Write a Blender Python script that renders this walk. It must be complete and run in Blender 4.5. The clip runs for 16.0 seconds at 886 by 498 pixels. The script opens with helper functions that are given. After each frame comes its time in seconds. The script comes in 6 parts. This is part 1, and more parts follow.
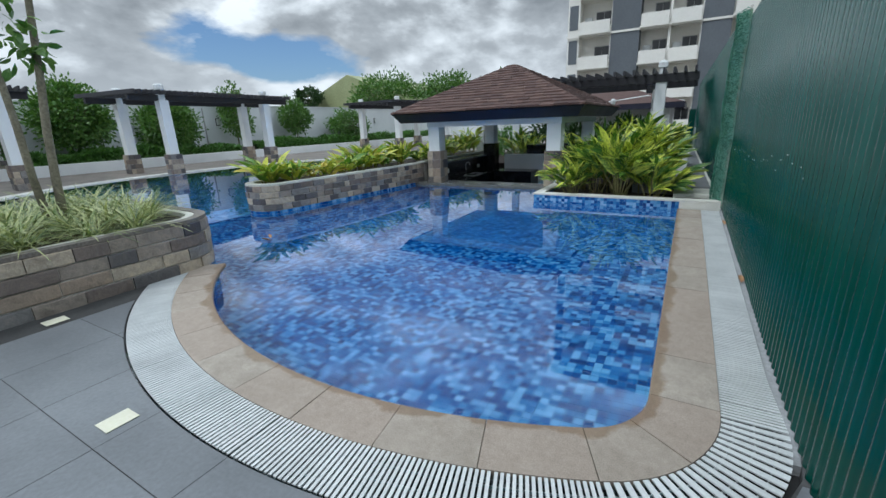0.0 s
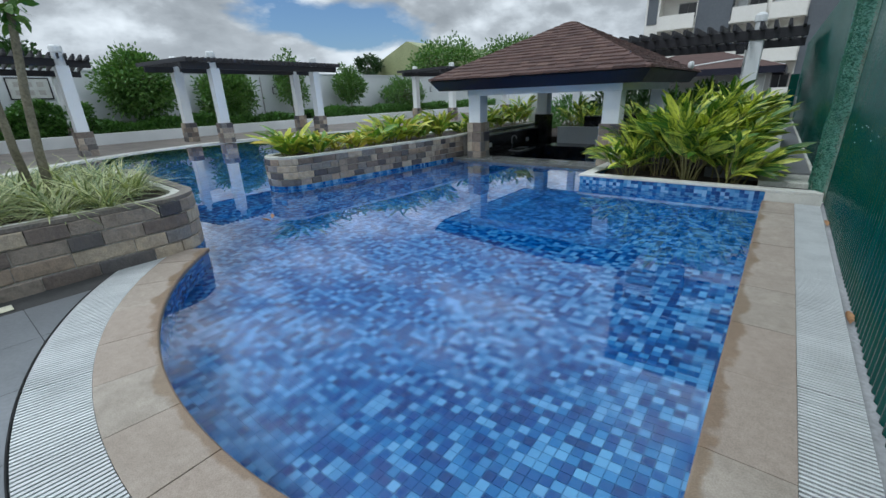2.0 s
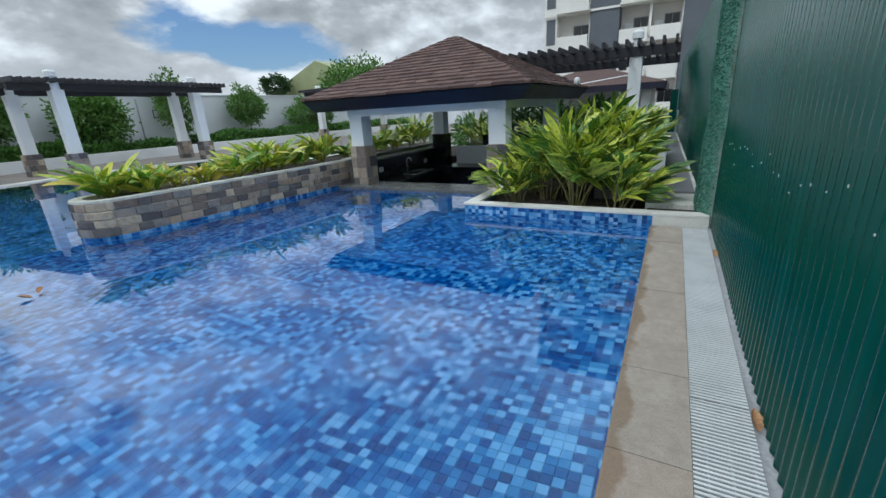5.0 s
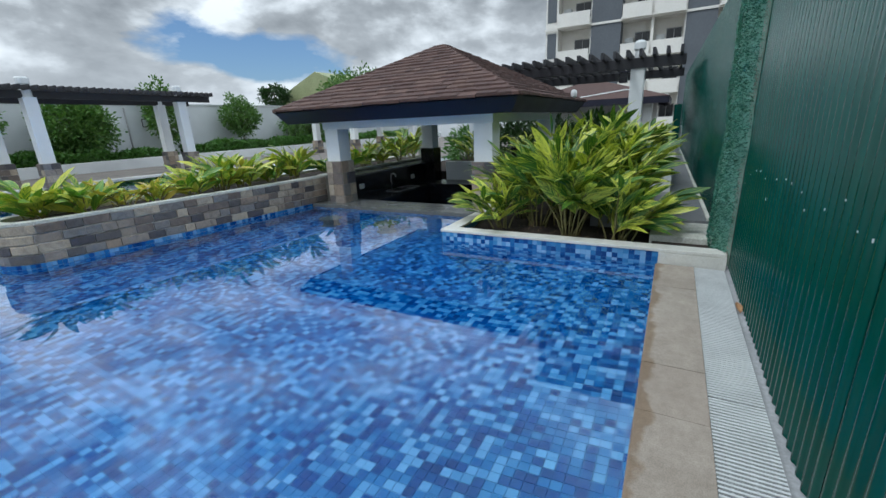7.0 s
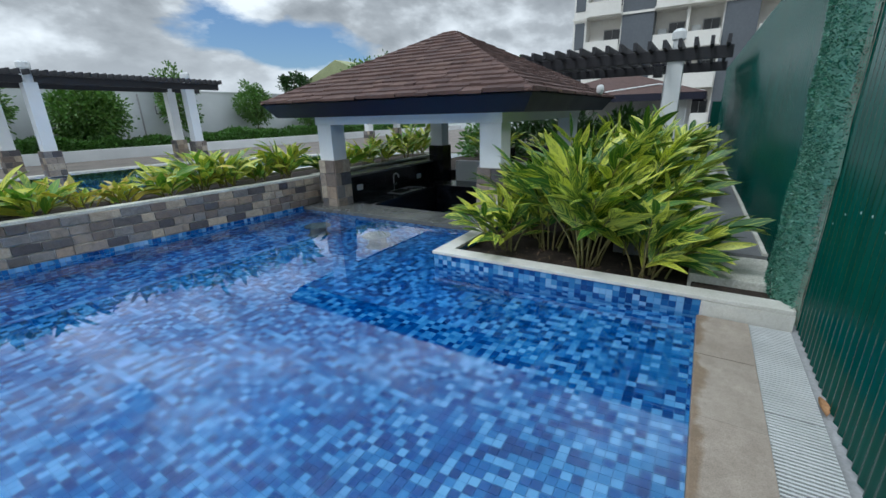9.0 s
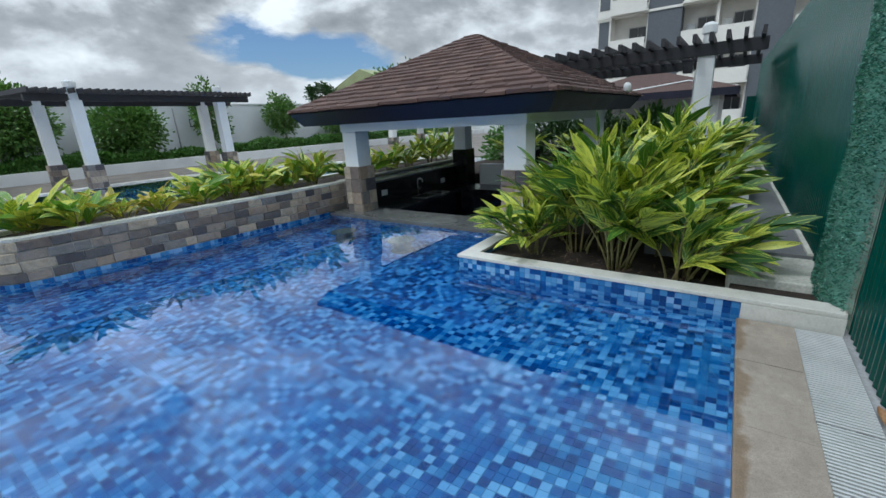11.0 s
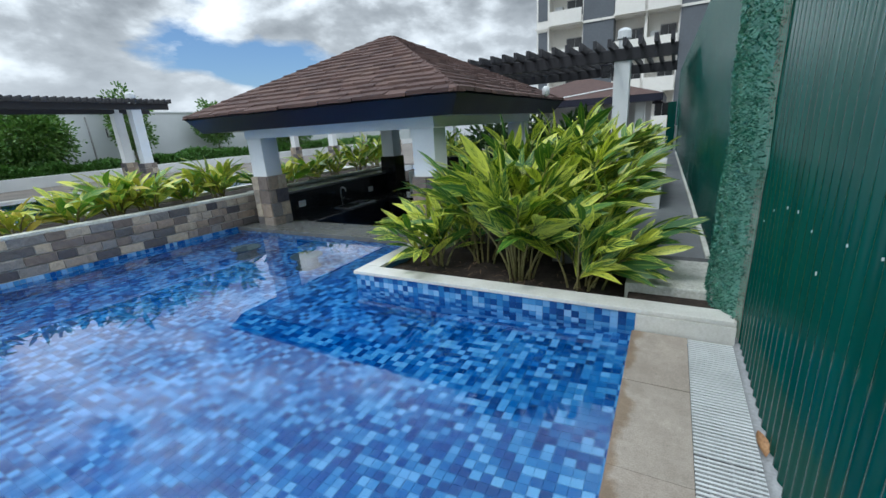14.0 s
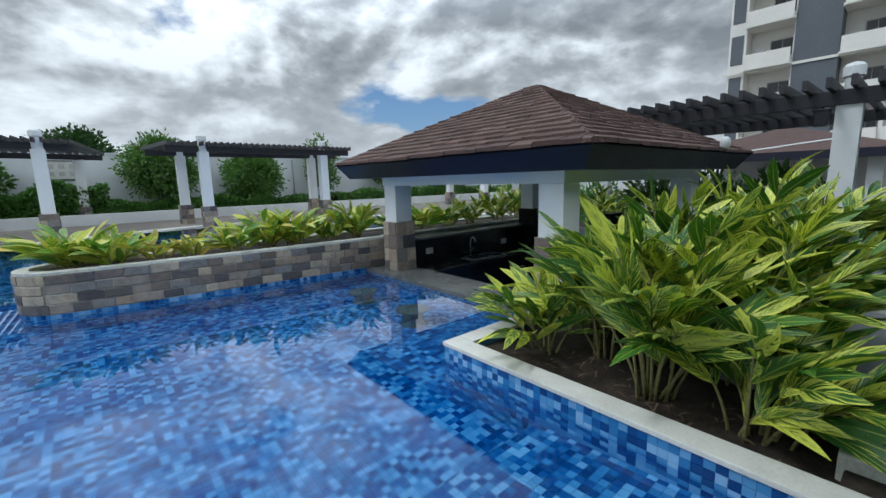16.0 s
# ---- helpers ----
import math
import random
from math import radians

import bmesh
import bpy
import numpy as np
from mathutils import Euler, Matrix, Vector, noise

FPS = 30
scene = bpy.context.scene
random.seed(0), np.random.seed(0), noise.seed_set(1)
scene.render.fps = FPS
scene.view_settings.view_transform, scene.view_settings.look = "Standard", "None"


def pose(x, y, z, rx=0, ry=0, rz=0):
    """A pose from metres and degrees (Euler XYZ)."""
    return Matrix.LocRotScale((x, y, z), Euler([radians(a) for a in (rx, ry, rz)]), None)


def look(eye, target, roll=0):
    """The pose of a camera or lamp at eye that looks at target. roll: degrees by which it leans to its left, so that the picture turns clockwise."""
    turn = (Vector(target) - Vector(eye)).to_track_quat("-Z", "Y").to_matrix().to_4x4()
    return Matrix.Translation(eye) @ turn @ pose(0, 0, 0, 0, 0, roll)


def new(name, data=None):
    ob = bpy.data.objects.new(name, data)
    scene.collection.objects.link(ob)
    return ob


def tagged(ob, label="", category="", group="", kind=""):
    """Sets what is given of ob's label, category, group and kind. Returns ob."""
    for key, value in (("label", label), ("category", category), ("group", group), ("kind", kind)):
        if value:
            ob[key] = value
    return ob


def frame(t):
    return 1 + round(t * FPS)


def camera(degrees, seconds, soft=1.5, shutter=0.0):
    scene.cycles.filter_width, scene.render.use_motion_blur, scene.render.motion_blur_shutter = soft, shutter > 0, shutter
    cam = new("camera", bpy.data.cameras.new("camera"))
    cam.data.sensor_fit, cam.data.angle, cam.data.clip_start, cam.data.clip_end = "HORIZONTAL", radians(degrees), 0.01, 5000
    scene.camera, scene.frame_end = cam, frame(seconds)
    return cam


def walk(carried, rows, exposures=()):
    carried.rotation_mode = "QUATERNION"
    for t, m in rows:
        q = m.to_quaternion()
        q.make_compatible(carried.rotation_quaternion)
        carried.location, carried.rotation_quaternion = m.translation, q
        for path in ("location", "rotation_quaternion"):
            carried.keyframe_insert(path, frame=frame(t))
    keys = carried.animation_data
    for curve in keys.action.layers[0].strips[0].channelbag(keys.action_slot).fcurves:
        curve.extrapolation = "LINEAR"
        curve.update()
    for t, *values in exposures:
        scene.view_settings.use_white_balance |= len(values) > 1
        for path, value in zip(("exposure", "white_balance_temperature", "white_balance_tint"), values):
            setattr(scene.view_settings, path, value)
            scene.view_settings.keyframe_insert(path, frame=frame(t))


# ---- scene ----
cam = camera(94.0, 16.0)
PATH = [
    (0, (-0.118, 0.416, 1.348), (-1.089, 2.068, 0.773), -2.2),
    (0.5, (-0.126, 0.702, 1.339), (-1.188, 2.291, 0.751), -2.1),
    (1, (-0.114, 0.919, 1.333), (-1.248, 2.451, 0.726), -1.9),
    (1.5, (-0.11, 1.132, 1.316), (-1.284, 2.619, 0.676), -1.9),
    (2, (-0.12, 1.356, 1.31), (-1.299, 2.816, 0.618), -2.2),
    (2.5, (-0.081, 1.6, 1.31), (-1.236, 3.052, 0.564), -2.8),
    (3, (-0.037, 1.803, 1.317), (-1.149, 3.273, 0.539), -3.0),
    (3.5, (-0.061, 2.043, 1.307), (-1.122, 3.548, 0.528), -3.0),
    (4, (-0.085, 2.246, 1.315), (-1.099, 3.801, 0.568), -3.0),
    (4.5, (-0.061, 2.456, 1.318), (-1.023, 4.067, 0.627), -3.1),
    (5, (-0.038, 2.635, 1.31), (-0.958, 4.294, 0.678), -3.3),
    (7.5, (-0.126, 3.648, 1.324), (-1.062, 5.317, 0.743), -2.4),
    (8, (-0.13, 3.8, 1.355), (-1.08, 5.463, 0.777), -1.9),
    (8.5, (-0.095, 3.935, 1.35), (-1.08, 5.581, 0.785), -1.6),
    (9, (-0.28, 4.32, 1.405), (-1.282, 5.937, 0.787), -1.5),
    (9.5, (-0.5, 4.75, 1.46), (-1.526, 6.318, 0.76), -3.0),
    (9.7, (-0.5, 4.78, 1.46), (-1.529, 6.346, 0.76), -3.0),
    (11.8, (-0.10, 4.13, 1.35), (-1.235, 5.69, 0.819), -3.3),
    (12, (-0.06, 4.191, 1.356), (-1.173, 5.766, 0.825), -3.6),
    (12.5, (-0.011, 4.332, 1.364), (-1.051, 5.948, 0.811), -4.0),
    (13, (-0.003, 4.48, 1.336), (-0.974, 6.134, 0.767), -3.9),
    (13.5, (-0.016, 4.672, 1.321), (-0.944, 6.344, 0.735), -4.0),
    (14, (-0.019, 4.919, 1.308), (-0.952, 6.593, 0.739), -3.7),
    (14.5, (-0.018, 5.182, 1.34), (-1.029, 6.831, 0.832), -3.3),
    (15, (-0.066, 5.377, 1.365), (-1.215, 6.953, 0.923), -2.6),
    (15.5, (-0.099, 5.51, 1.336), (-1.44, 6.946, 0.959), -2.0),
    (16, (-0.097, 5.618, 1.352), (-1.6, 6.898, 1.026), -1.5),
]
walk(cam, [(t, look(eye, target, roll)) for t, eye, target, roll in PATH], [(0.0, -0.44, 5790, 5), (1.5, -0.54, 5790, 5), (2.5, -0.52, 5790, 5), (5.0, -0.42, 5790, 5), (12.5, -0.46, 5790, 5), (13.5, -0.30, 5790, 5), (14.7, -0.20, 5790, 5), (15.2, -0.28, 5790, 5), (16.0, -0.50, 5790, 5)])

# ---- light ----
SUN_ELEV, SUN_AZ = 58.0, 205.0  # degrees; azimuth clockwise from +y
world = bpy.data.worlds.new("sky")
scene.world = world
world.use_nodes = True


class NT:
    """Small wrapper to write node trees shortly."""

    def __init__(self, tree):
        self.t = tree
        tree.nodes.clear()

    def n(self, kind, ins=None, **props):
        node = self.t.nodes.new(kind)
        if "operation" in props:
            node.operation = props["operation"]
        if "use_clamp" in props:
            node.use_clamp = props["use_clamp"]
        if "data_type" in props:
            node.data_type, node.blend_type = props["data_type"], props["blend_type"]
        if "uv_map" in props:
            node.uv_map = props["uv_map"]
        for key, value in (ins or {}).items():
            if isinstance(value, bpy.types.NodeSocket):
                self.t.links.new(value, node.inputs[key])
            else:
                node.inputs[key].default_value = value
        return node

    def math(self, op, a, b=0.0, clamp=False):
        return self.n("ShaderNodeMath", {0: a, 1: b}, operation=op, use_clamp=clamp).outputs[0]

    def mix(self, f, a, b, blend="MIX"):
        return self.n("ShaderNodeMix", {0: f, 6: a, 7: b}, data_type="RGBA", blend_type=blend).outputs[2]

    def ramp(self, f, stops, mode="LINEAR"):
        node = self.n("ShaderNodeValToRGB", {0: f})
        node.color_ramp.interpolation = mode
        el = node.color_ramp.elements
        while len(el) < len(stops):
            el.new(0.5)
        for e, (p, c) in zip(el, stops):
            e.position = p
            e.color = (*c, 1) if len(c) == 3 else c
        return node.outputs[0]

    def noise(self, vec, scale, detail=4.0, rough=0.5, dist=0.0):
        return self.n("ShaderNodeTexNoise", {"Vector": vec, "Scale": scale, "Detail": detail, "Roughness": rough, "Distortion": dist}).outputs[0]


def g(v):
    return (v, v, v)


w = NT(world.node_tree)
sky = w.n("ShaderNodeTexSky")
sky.sky_type, sky.sun_disc = "NISHITA", False
sky.sun_elevation, sky.sun_rotation = radians(SUN_ELEV), radians(SUN_AZ)
blue = w.mix(1.0, sky.outputs[0], (0.105, 0.12, 0.14, 1), "MULTIPLY")
direction = w.n("ShaderNodeTexCoord").outputs["Generated"]
xyz = w.n("ShaderNodeSeparateXYZ", {0: direction})
# heaped clouds, flattened towards the horizon
dome = w.n("ShaderNodeVectorMath", {0: direction, 1: (1.0, 1.0, 1.9)}, operation="MULTIPLY").outputs[0]
puff = w.noise(dome, 3.0, 9.0, 0.53, 0.15)
toward = w.n("ShaderNodeVectorMath", {0: dome, 1: (-0.012, -0.02, 0.045)}, operation="ADD").outputs[0]
puff_lit = w.noise(toward, 3.0, 9.0, 0.53, 0.15)
broad = w.noise(dome, 1.7, 4.0, 0.5, 0.0)
gap_dist = w.n("ShaderNodeVectorMath", {0: dome, 1: (-0.785, 0.575, 0.285)}, operation="SUBTRACT").outputs[0]
gap_dist = w.n("ShaderNodeVectorMath", {0: gap_dist, 1: (0.85, 0.85, 2.1)}, operation="MULTIPLY").outputs[0]
gap_len = w.n("ShaderNodeVectorMath", {0: gap_dist}, operation="LENGTH").outputs[1]
gap = w.math("SUBTRACT", 1.0, w.math("DIVIDE", gap_len, 0.32), clamp=True)
cover_src = w.math("SUBTRACT", w.math("ADD", w.math("MULTIPLY", puff, 1.8), w.math("MULTIPLY", broad, 0.3)), w.math("MULTIPLY", gap, 0.64))
high = w.ramp(xyz.outputs[2], [(0.30, g(0.0)), (0.48, g(0.25))])
cover = w.ramp(w.math("ADD", cover_src, w.math("MULTIPLY", high, 0.25)), [(0.66, g(0.0)), (0.80, g(1.0))])
relief = w.math("MULTIPLY", w.math("SUBTRACT", puff_lit, puff), 1.9)
shade_src = w.math("ADD", w.math("ADD", w.math("MULTIPLY", puff, 0.5), w.math("MULTIPLY", broad, 0.8)), relief)
shade = w.ramp(shade_src, [(0.48, (1.22, 1.22, 1.21)), (0.59, (0.83, 0.84, 0.845)), (0.70, (0.48, 0.49, 0.50)), (0.84, (0.28, 0.293, 0.308))])
low = w.ramp(xyz.outputs[2], [(0.0, g(0.6)), (0.12, g(0.28)), (0.26, g(0.0))])
cloud = w.mix(low, shade, (1.06, 1.07, 1.08, 1))
cloud = w.mix(high, cloud, (0.88, 0.95, 1.02, 1))
top = w.ramp(xyz.outputs[2], [(0.20, g(0.205)), (0.30, g(0.235)), (0.40, g(0.33)), (0.55, g(0.45)), (0.70, g(0.45)), (0.90, g(0.36))])
cloud = w.mix(1.0, w.mix(1.0, cloud, top, "MULTIPLY"), (5.4, 5.4, 5.4, 1), "MULTIPLY")
bg = w.n("ShaderNodeBackground", {0: w.mix(cover, blue, cloud), 1: 1.0})
w.n("ShaderNodeOutputWorld", {0: bg.outputs[0]})

sun = new("sun", bpy.data.lights.new("sun", "SUN"))
sun.data.energy, sun.data.angle, sun.data.color = 1.5, radians(12), (1.0, 0.96, 0.91)
_az, _el = radians(SUN_AZ), radians(SUN_ELEV)
sun.matrix_world = look((0, 0, 30), (-math.sin(_az) * math.cos(_el), -math.cos(_az) * math.cos(_el), 30 - math.sin(_el)))


# ---- materials ----
def material(name):
    m = bpy.data.materials.new(name)
    m.use_nodes = True
    return m, NT(m.node_tree)


def finish(nt, color, rough=0.6, metal=0.0, bump=None, strength=0.3, distance=0.01, **ins):
    data = {"Base Color": color, "Roughness": rough, "Metallic": metal}
    data.update(ins)
    if bump is not None:
        data["Normal"] = nt.n("ShaderNodeBump", {"Height": bump, "Strength": strength, "Distance": distance}).outputs[0]
    b = nt.n("ShaderNodeBsdfPrincipled", data)
    nt.n("ShaderNodeOutputMaterial", {0: b.outputs[0]})
    return b


def worn(name, base, dark, rough=0.6, scale=3.0, fine=60.0, grain=0.15, per_piece=0.0, metal=0.0, bump=0.25, **ins):
    """A surface with stains at one scale and grain at another; per_piece varies each piece's tone."""
    m, nt = material(name)
    co = nt.n("ShaderNodeTexCoord").outputs["Object"]
    pos = nt.n("ShaderNodeNewGeometry").outputs["Position"]
    big = nt.noise(pos, scale, 5, 0.6)
    small = nt.noise(pos, fine, 3, 0.6)
    c = nt.mix(nt.ramp(big, [(0.35, g(0.0)), (0.7, g(1.0))]), (*base, 1), (*dark, 1))
    c = nt.mix(grain, c, nt.ramp(small, [(0.3, g(0.0)), (0.7, g(1.0))]), "OVERLAY")
    if per_piece:
        rnd = nt.n("ShaderNodeObjectInfo").outputs["Random"]
        v = nt.math("ADD", nt.math("MULTIPLY", rnd, 2 * per_piece), 1 - per_piece)
        c = nt.mix(1.0, c, nt.n("ShaderNodeCombineColor", {0: v, 1: v, 2: v}).outputs[0], "MULTIPLY")
    r = nt.math("ADD", nt.math("MULTIPLY", big, 0.25), rough - 0.12)
    finish(nt, c, r, metal, small, bump, 0.004, **ins)
    return m


white_paint = worn("white_paint", (0.78, 0.80, 0.80), (0.70, 0.72, 0.72), 0.65, 1.2, 40, 0.06)
cap_paint = worn("cap_paint", (0.72, 0.71, 0.66), (0.56, 0.55, 0.50), 0.7, 3.0, 70, 0.12)
wall_paint = worn("wall_paint", (0.68, 0.70, 0.72), (0.58, 0.60, 0.62), 0.7, 0.5, 30, 0.06)
deck_tile = worn("deck_tile", (0.175, 0.187, 0.202), (0.13, 0.139, 0.15), 0.36, 1.4, 45, 0.12, 0.06)
walk_tile = worn("walk_tile", (0.20, 0.21, 0.22), (0.15, 0.155, 0.165), 0.45, 1.4, 45, 0.12)
deck_joint = worn("deck_joint", (0.06, 0.06, 0.06), (0.04, 0.04, 0.04), 0.9)
far_paving = worn("far_paving", (0.22, 0.19, 0.165), (0.14, 0.125, 0.115), 0.7, 1.2, 25, 0.2)
concrete = worn("concrete", (0.30, 0.305, 0.31), (0.21, 0.215, 0.22), 0.8, 2.5, 50, 0.2)
slab_stone = worn("slab_stone", (0.66, 0.66, 0.60), (0.46, 0.46, 0.41), 0.8, 5.0, 60, 0.25)
soil = worn("soil", (0.045, 0.032, 0.024), (0.02, 0.014, 0.01), 0.95, 6, 40, 0.4, bump=0.8)
lawn = worn("lawn", (0.06, 0.11, 0.03), (0.04, 0.08, 0.02), 0.9, 3, 60, 0.4, bump=0.7)
ground_mat = worn("ground_earth", (0.16, 0.15, 0.12), (0.10, 0.11, 0.07), 0.95, 0.08, 2, 0.3)
dark_wood = worn("dark_wood", (0.017, 0.017, 0.022), (0.027, 0.027, 0.033), 0.5, 3, 50, 0.2, 0.15)
fascia_mat = worn("fascia_paint", (0.008, 0.009, 0.024), (0.014, 0.014, 0.032), 0.45, 2, 50, 0.15)
granite = worn("black_granite", (0.008, 0.008, 0.011), (0.018, 0.018, 0.022), 0.18, 4, 120, 0.3, bump=0.03)
grey_counter = worn("grey_counter", (0.13, 0.135, 0.13), (0.09, 0.095, 0.092), 0.25, 2, 80, 0.2, bump=0.05)
steel = worn("steel", (0.62, 0.62, 0.62), (0.5, 0.5, 0.5), 0.28, 4, 80, 0.05, metal=1.0, bump=0.03)
plastic_white = worn("white_plastic", (0.66, 0.68, 0.68), (0.52, 0.54, 0.54), 0.45, 3, 60, 0.08, 0.05, bump=0.05)
channel_mat = worn("channel", (0.022, 0.022, 0.023), (0.012, 0.012, 0.012), 0.8)
marker_mat = worn("cream_tile", (0.72, 0.70, 0.55), (0.62, 0.60, 0.48), 0.5, 5, 60, 0.08)
cane_mat = worn("cane", (0.26, 0.22, 0.09), (0.17, 0.17, 0.06), 0.6, 6, 40, 0.3)
bark = worn("bark", (0.21, 0.19, 0.14), (0.12, 0.11, 0.075), 0.9, 5, 40, 0.4, bump=0.8)
tower_white = worn("tower_white", (0.78, 0.76, 0.71), (0.70, 0.685, 0.65), 0.7, 0.3, 6, 0.08)
tower_grey = worn("tower_grey", (0.112, 0.126, 0.145), (0.094, 0.106, 0.124), 0.6, 0.4, 6, 0.08)
glass_dark = worn("dark_window_glass", (0.02, 0.022, 0.025), (0.035, 0.037, 0.04), 0.12, 0.8, 5, 0.1, bump=0.0)
frame_grey = worn("window_frame", (0.35, 0.35, 0.35), (0.3, 0.3, 0.3), 0.5)
house_roof = worn("green_roof", (0.33, 0.36, 0.19), (0.27, 0.30, 0.15), 0.6, 0.5, 6, 0.15)
blue_glaze = worn("blue_glaze", (0.02, 0.06, 0.30), (0.30, 0.36, 0.5), 0.15, 14, 60, 0.1)
board_paper = worn("board_paper", (0.62, 0.62, 0.58), (0.52, 0.52, 0.5), 0.6, 5, 60, 0.1)
board_ink = worn("board_ink", (0.40, 0.38, 0.36), (0.48, 0.45, 0.41), 0.6, 8, 60, 0.2)
dry_leaf = worn("dry_leaf", (0.40, 0.23, 0.11), (0.26, 0.13, 0.06), 0.8, 20, 90, 0.3)
litter_mat = worn("leaf_litter", (0.17, 0.11, 0.065), (0.08, 0.05, 0.03), 0.9, 20, 90, 0.3)
rim_stone = worn("rim_stone", (0.20, 0.175, 0.15), (0.13, 0.12, 0.11), 0.75, 4, 50, 0.3)
fray_mat = worn("frayed_thread", (0.42, 0.41, 0.36), (0.20, 0.15, 0.10), 0.8, 10, 60, 0.2)
wet_joint = worn("mortar", (0.46, 0.44, 0.40), (0.30, 0.285, 0.26), 0.9, 6, 60, 0.3)


def make_coping():
    m, nt = material("coping_stone")
    pos = nt.n("ShaderNodeNewGeometry").outputs["Position"]
    rnd = nt.n("ShaderNodeObjectInfo").outputs["Random"]
    big = nt.noise(pos, 2.2, 6, 0.65, 0.6)
    speck = nt.noise(pos, 180, 2, 0.6)
    c = nt.mix(nt.ramp(big, [(0.36, g(0)), (0.66, g(1))]), (0.41, 0.36, 0.305, 1), (0.31, 0.27, 0.225, 1))
    patch = nt.ramp(nt.noise(pos, 7.0, 5, 0.7), [(0.42, g(0)), (0.62, g(0.45))])
    c = nt.mix(patch, c, (0.24, 0.205, 0.165, 1))
    c = nt.mix(nt.math("MULTIPLY", rnd, 0.7), c, (0.34, 0.27, 0.22, 1))
    c = nt.mix(0.20, c, nt.ramp(speck, [(0.32, g(0.1)), (0.62, g(0.8))]), "OVERLAY")
    c = nt.mix(0.14, c, nt.ramp(nt.noise(pos, 26, 4, 0.7), [(0.3, g(0.15)), (0.7, g(0.85))]), "OVERLAY")
    # overflow water leaves a wet, ragged band along the pool's edge
    uv = nt.n("ShaderNodeUVMap", uv_map="edge").outputs[0]
    edge = nt.n("ShaderNodeSeparateXYZ", {0: uv}).outputs[0]
    ragged = nt.math("ADD", edge, nt.math("MULTIPLY", nt.math("SUBTRACT", nt.noise(pos, 4.5, 4, 0.55), 0.5), 0.24))
    wet = nt.ramp(ragged, [(0.025, g(1)), (0.05, g(0))])
    c = nt.mix(wet, c, nt.mix(1.0, c, (0.66, 0.56, 0.45, 1), "MULTIPLY"))
    r = nt.math("SUBTRACT", 0.78, nt.math("MULTIPLY", wet, 0.33))
    finish(nt, c, r, 0, speck, 0.35, 0.003)
    return m


coping_mat = make_coping()


def make_stone(name, per_island=False):
    m, nt = material(name)
    pos = nt.n("ShaderNodeNewGeometry").outputs["Position"]
    if per_island:
        rnd = nt.n("ShaderNodeNewGeometry").outputs["Random Per Island"]
    else:
        rnd = nt.n("ShaderNodeObjectInfo").outputs["Random"]
    base = nt.ramp(rnd, [(0.0, (0.105, 0.098, 0.098)), (0.2, (0.27, 0.23, 0.195)), (0.38, (0.165, 0.135, 0.118)), (0.55, (0.40, 0.34, 0.265)),
                         (0.7, (0.205, 0.195, 0.19)), (0.82, (0.29, 0.23, 0.18)), (0.92, (0.075, 0.07, 0.078))], "CONSTANT")
    seed = nt.n("ShaderNodeVectorMath", {0: pos, 1: nt.n("ShaderNodeCombineXYZ", {0: nt.math("MULTIPLY", rnd, 9.0)}).outputs[0]}, operation="ADD").outputs[0]
    big = nt.noise(seed, 9, 6, 0.65, 1.0)
    fine = nt.noise(pos, 70, 4, 0.65)
    c = nt.mix(0.55, base, nt.ramp(big, [(0.25, (0.15, 0.13, 0.12)), (0.5, (0.5, 0.5, 0.5)), (0.78, (0.85, 0.78, 0.68))]), "OVERLAY")
    c = nt.mix(0.2, c, nt.ramp(fine, [(0.3, g(0.1)), (0.7, g(0.9))]), "OVERLAY")
    height = nt.math("ADD", big, nt.math("MULTIPLY", fine, 0.4))
    finish(nt, c, 0.62, 0, height, 0.7, 0.012)
    return m


stone_mat = make_stone("slate_stone")


def make_pool_tile(name, per_island):
    m, nt = material(name)
    pos = nt.n("ShaderNodeNewGeometry").outputs["Position"]
    if per_island:
        rnd = nt.n("ShaderNodeNewGeometry").outputs["Random Per Island"]
    else:
        rnd = nt.n("ShaderNodeObjectInfo").outputs["Random"]
    c = nt.ramp(rnd, [(0.0, (0.005, 0.042, 0.18)), (0.22, (0.012, 0.080, 0.28)), (0.45, (0.022, 0.145, 0.385)), (0.66, (0.068, 0.24, 0.50)), (0.84, (0.18, 0.37, 0.62)), (1.0, (0.25, 0.44, 0.68))])
    cloud_ = nt.noise(pos, 1.5, 4, 0.6)
    c = nt.mix(0.18, c, nt.ramp(cloud_, [(0.3, g(0.2)), (0.7, g(0.8))]), "OVERLAY")
    finish(nt, c, 0.15, 0, nt.noise(pos, 40, 2), 0.05, 0.002)
    return m


tile_piece = make_pool_tile("mosaic_tile", False)
tile_island = make_pool_tile("mosaic_tile_field", True)
grout = worn("grout", (0.08, 0.23, 0.48), (0.06, 0.19, 0.42), 0.8, 3, 40, 0.1)


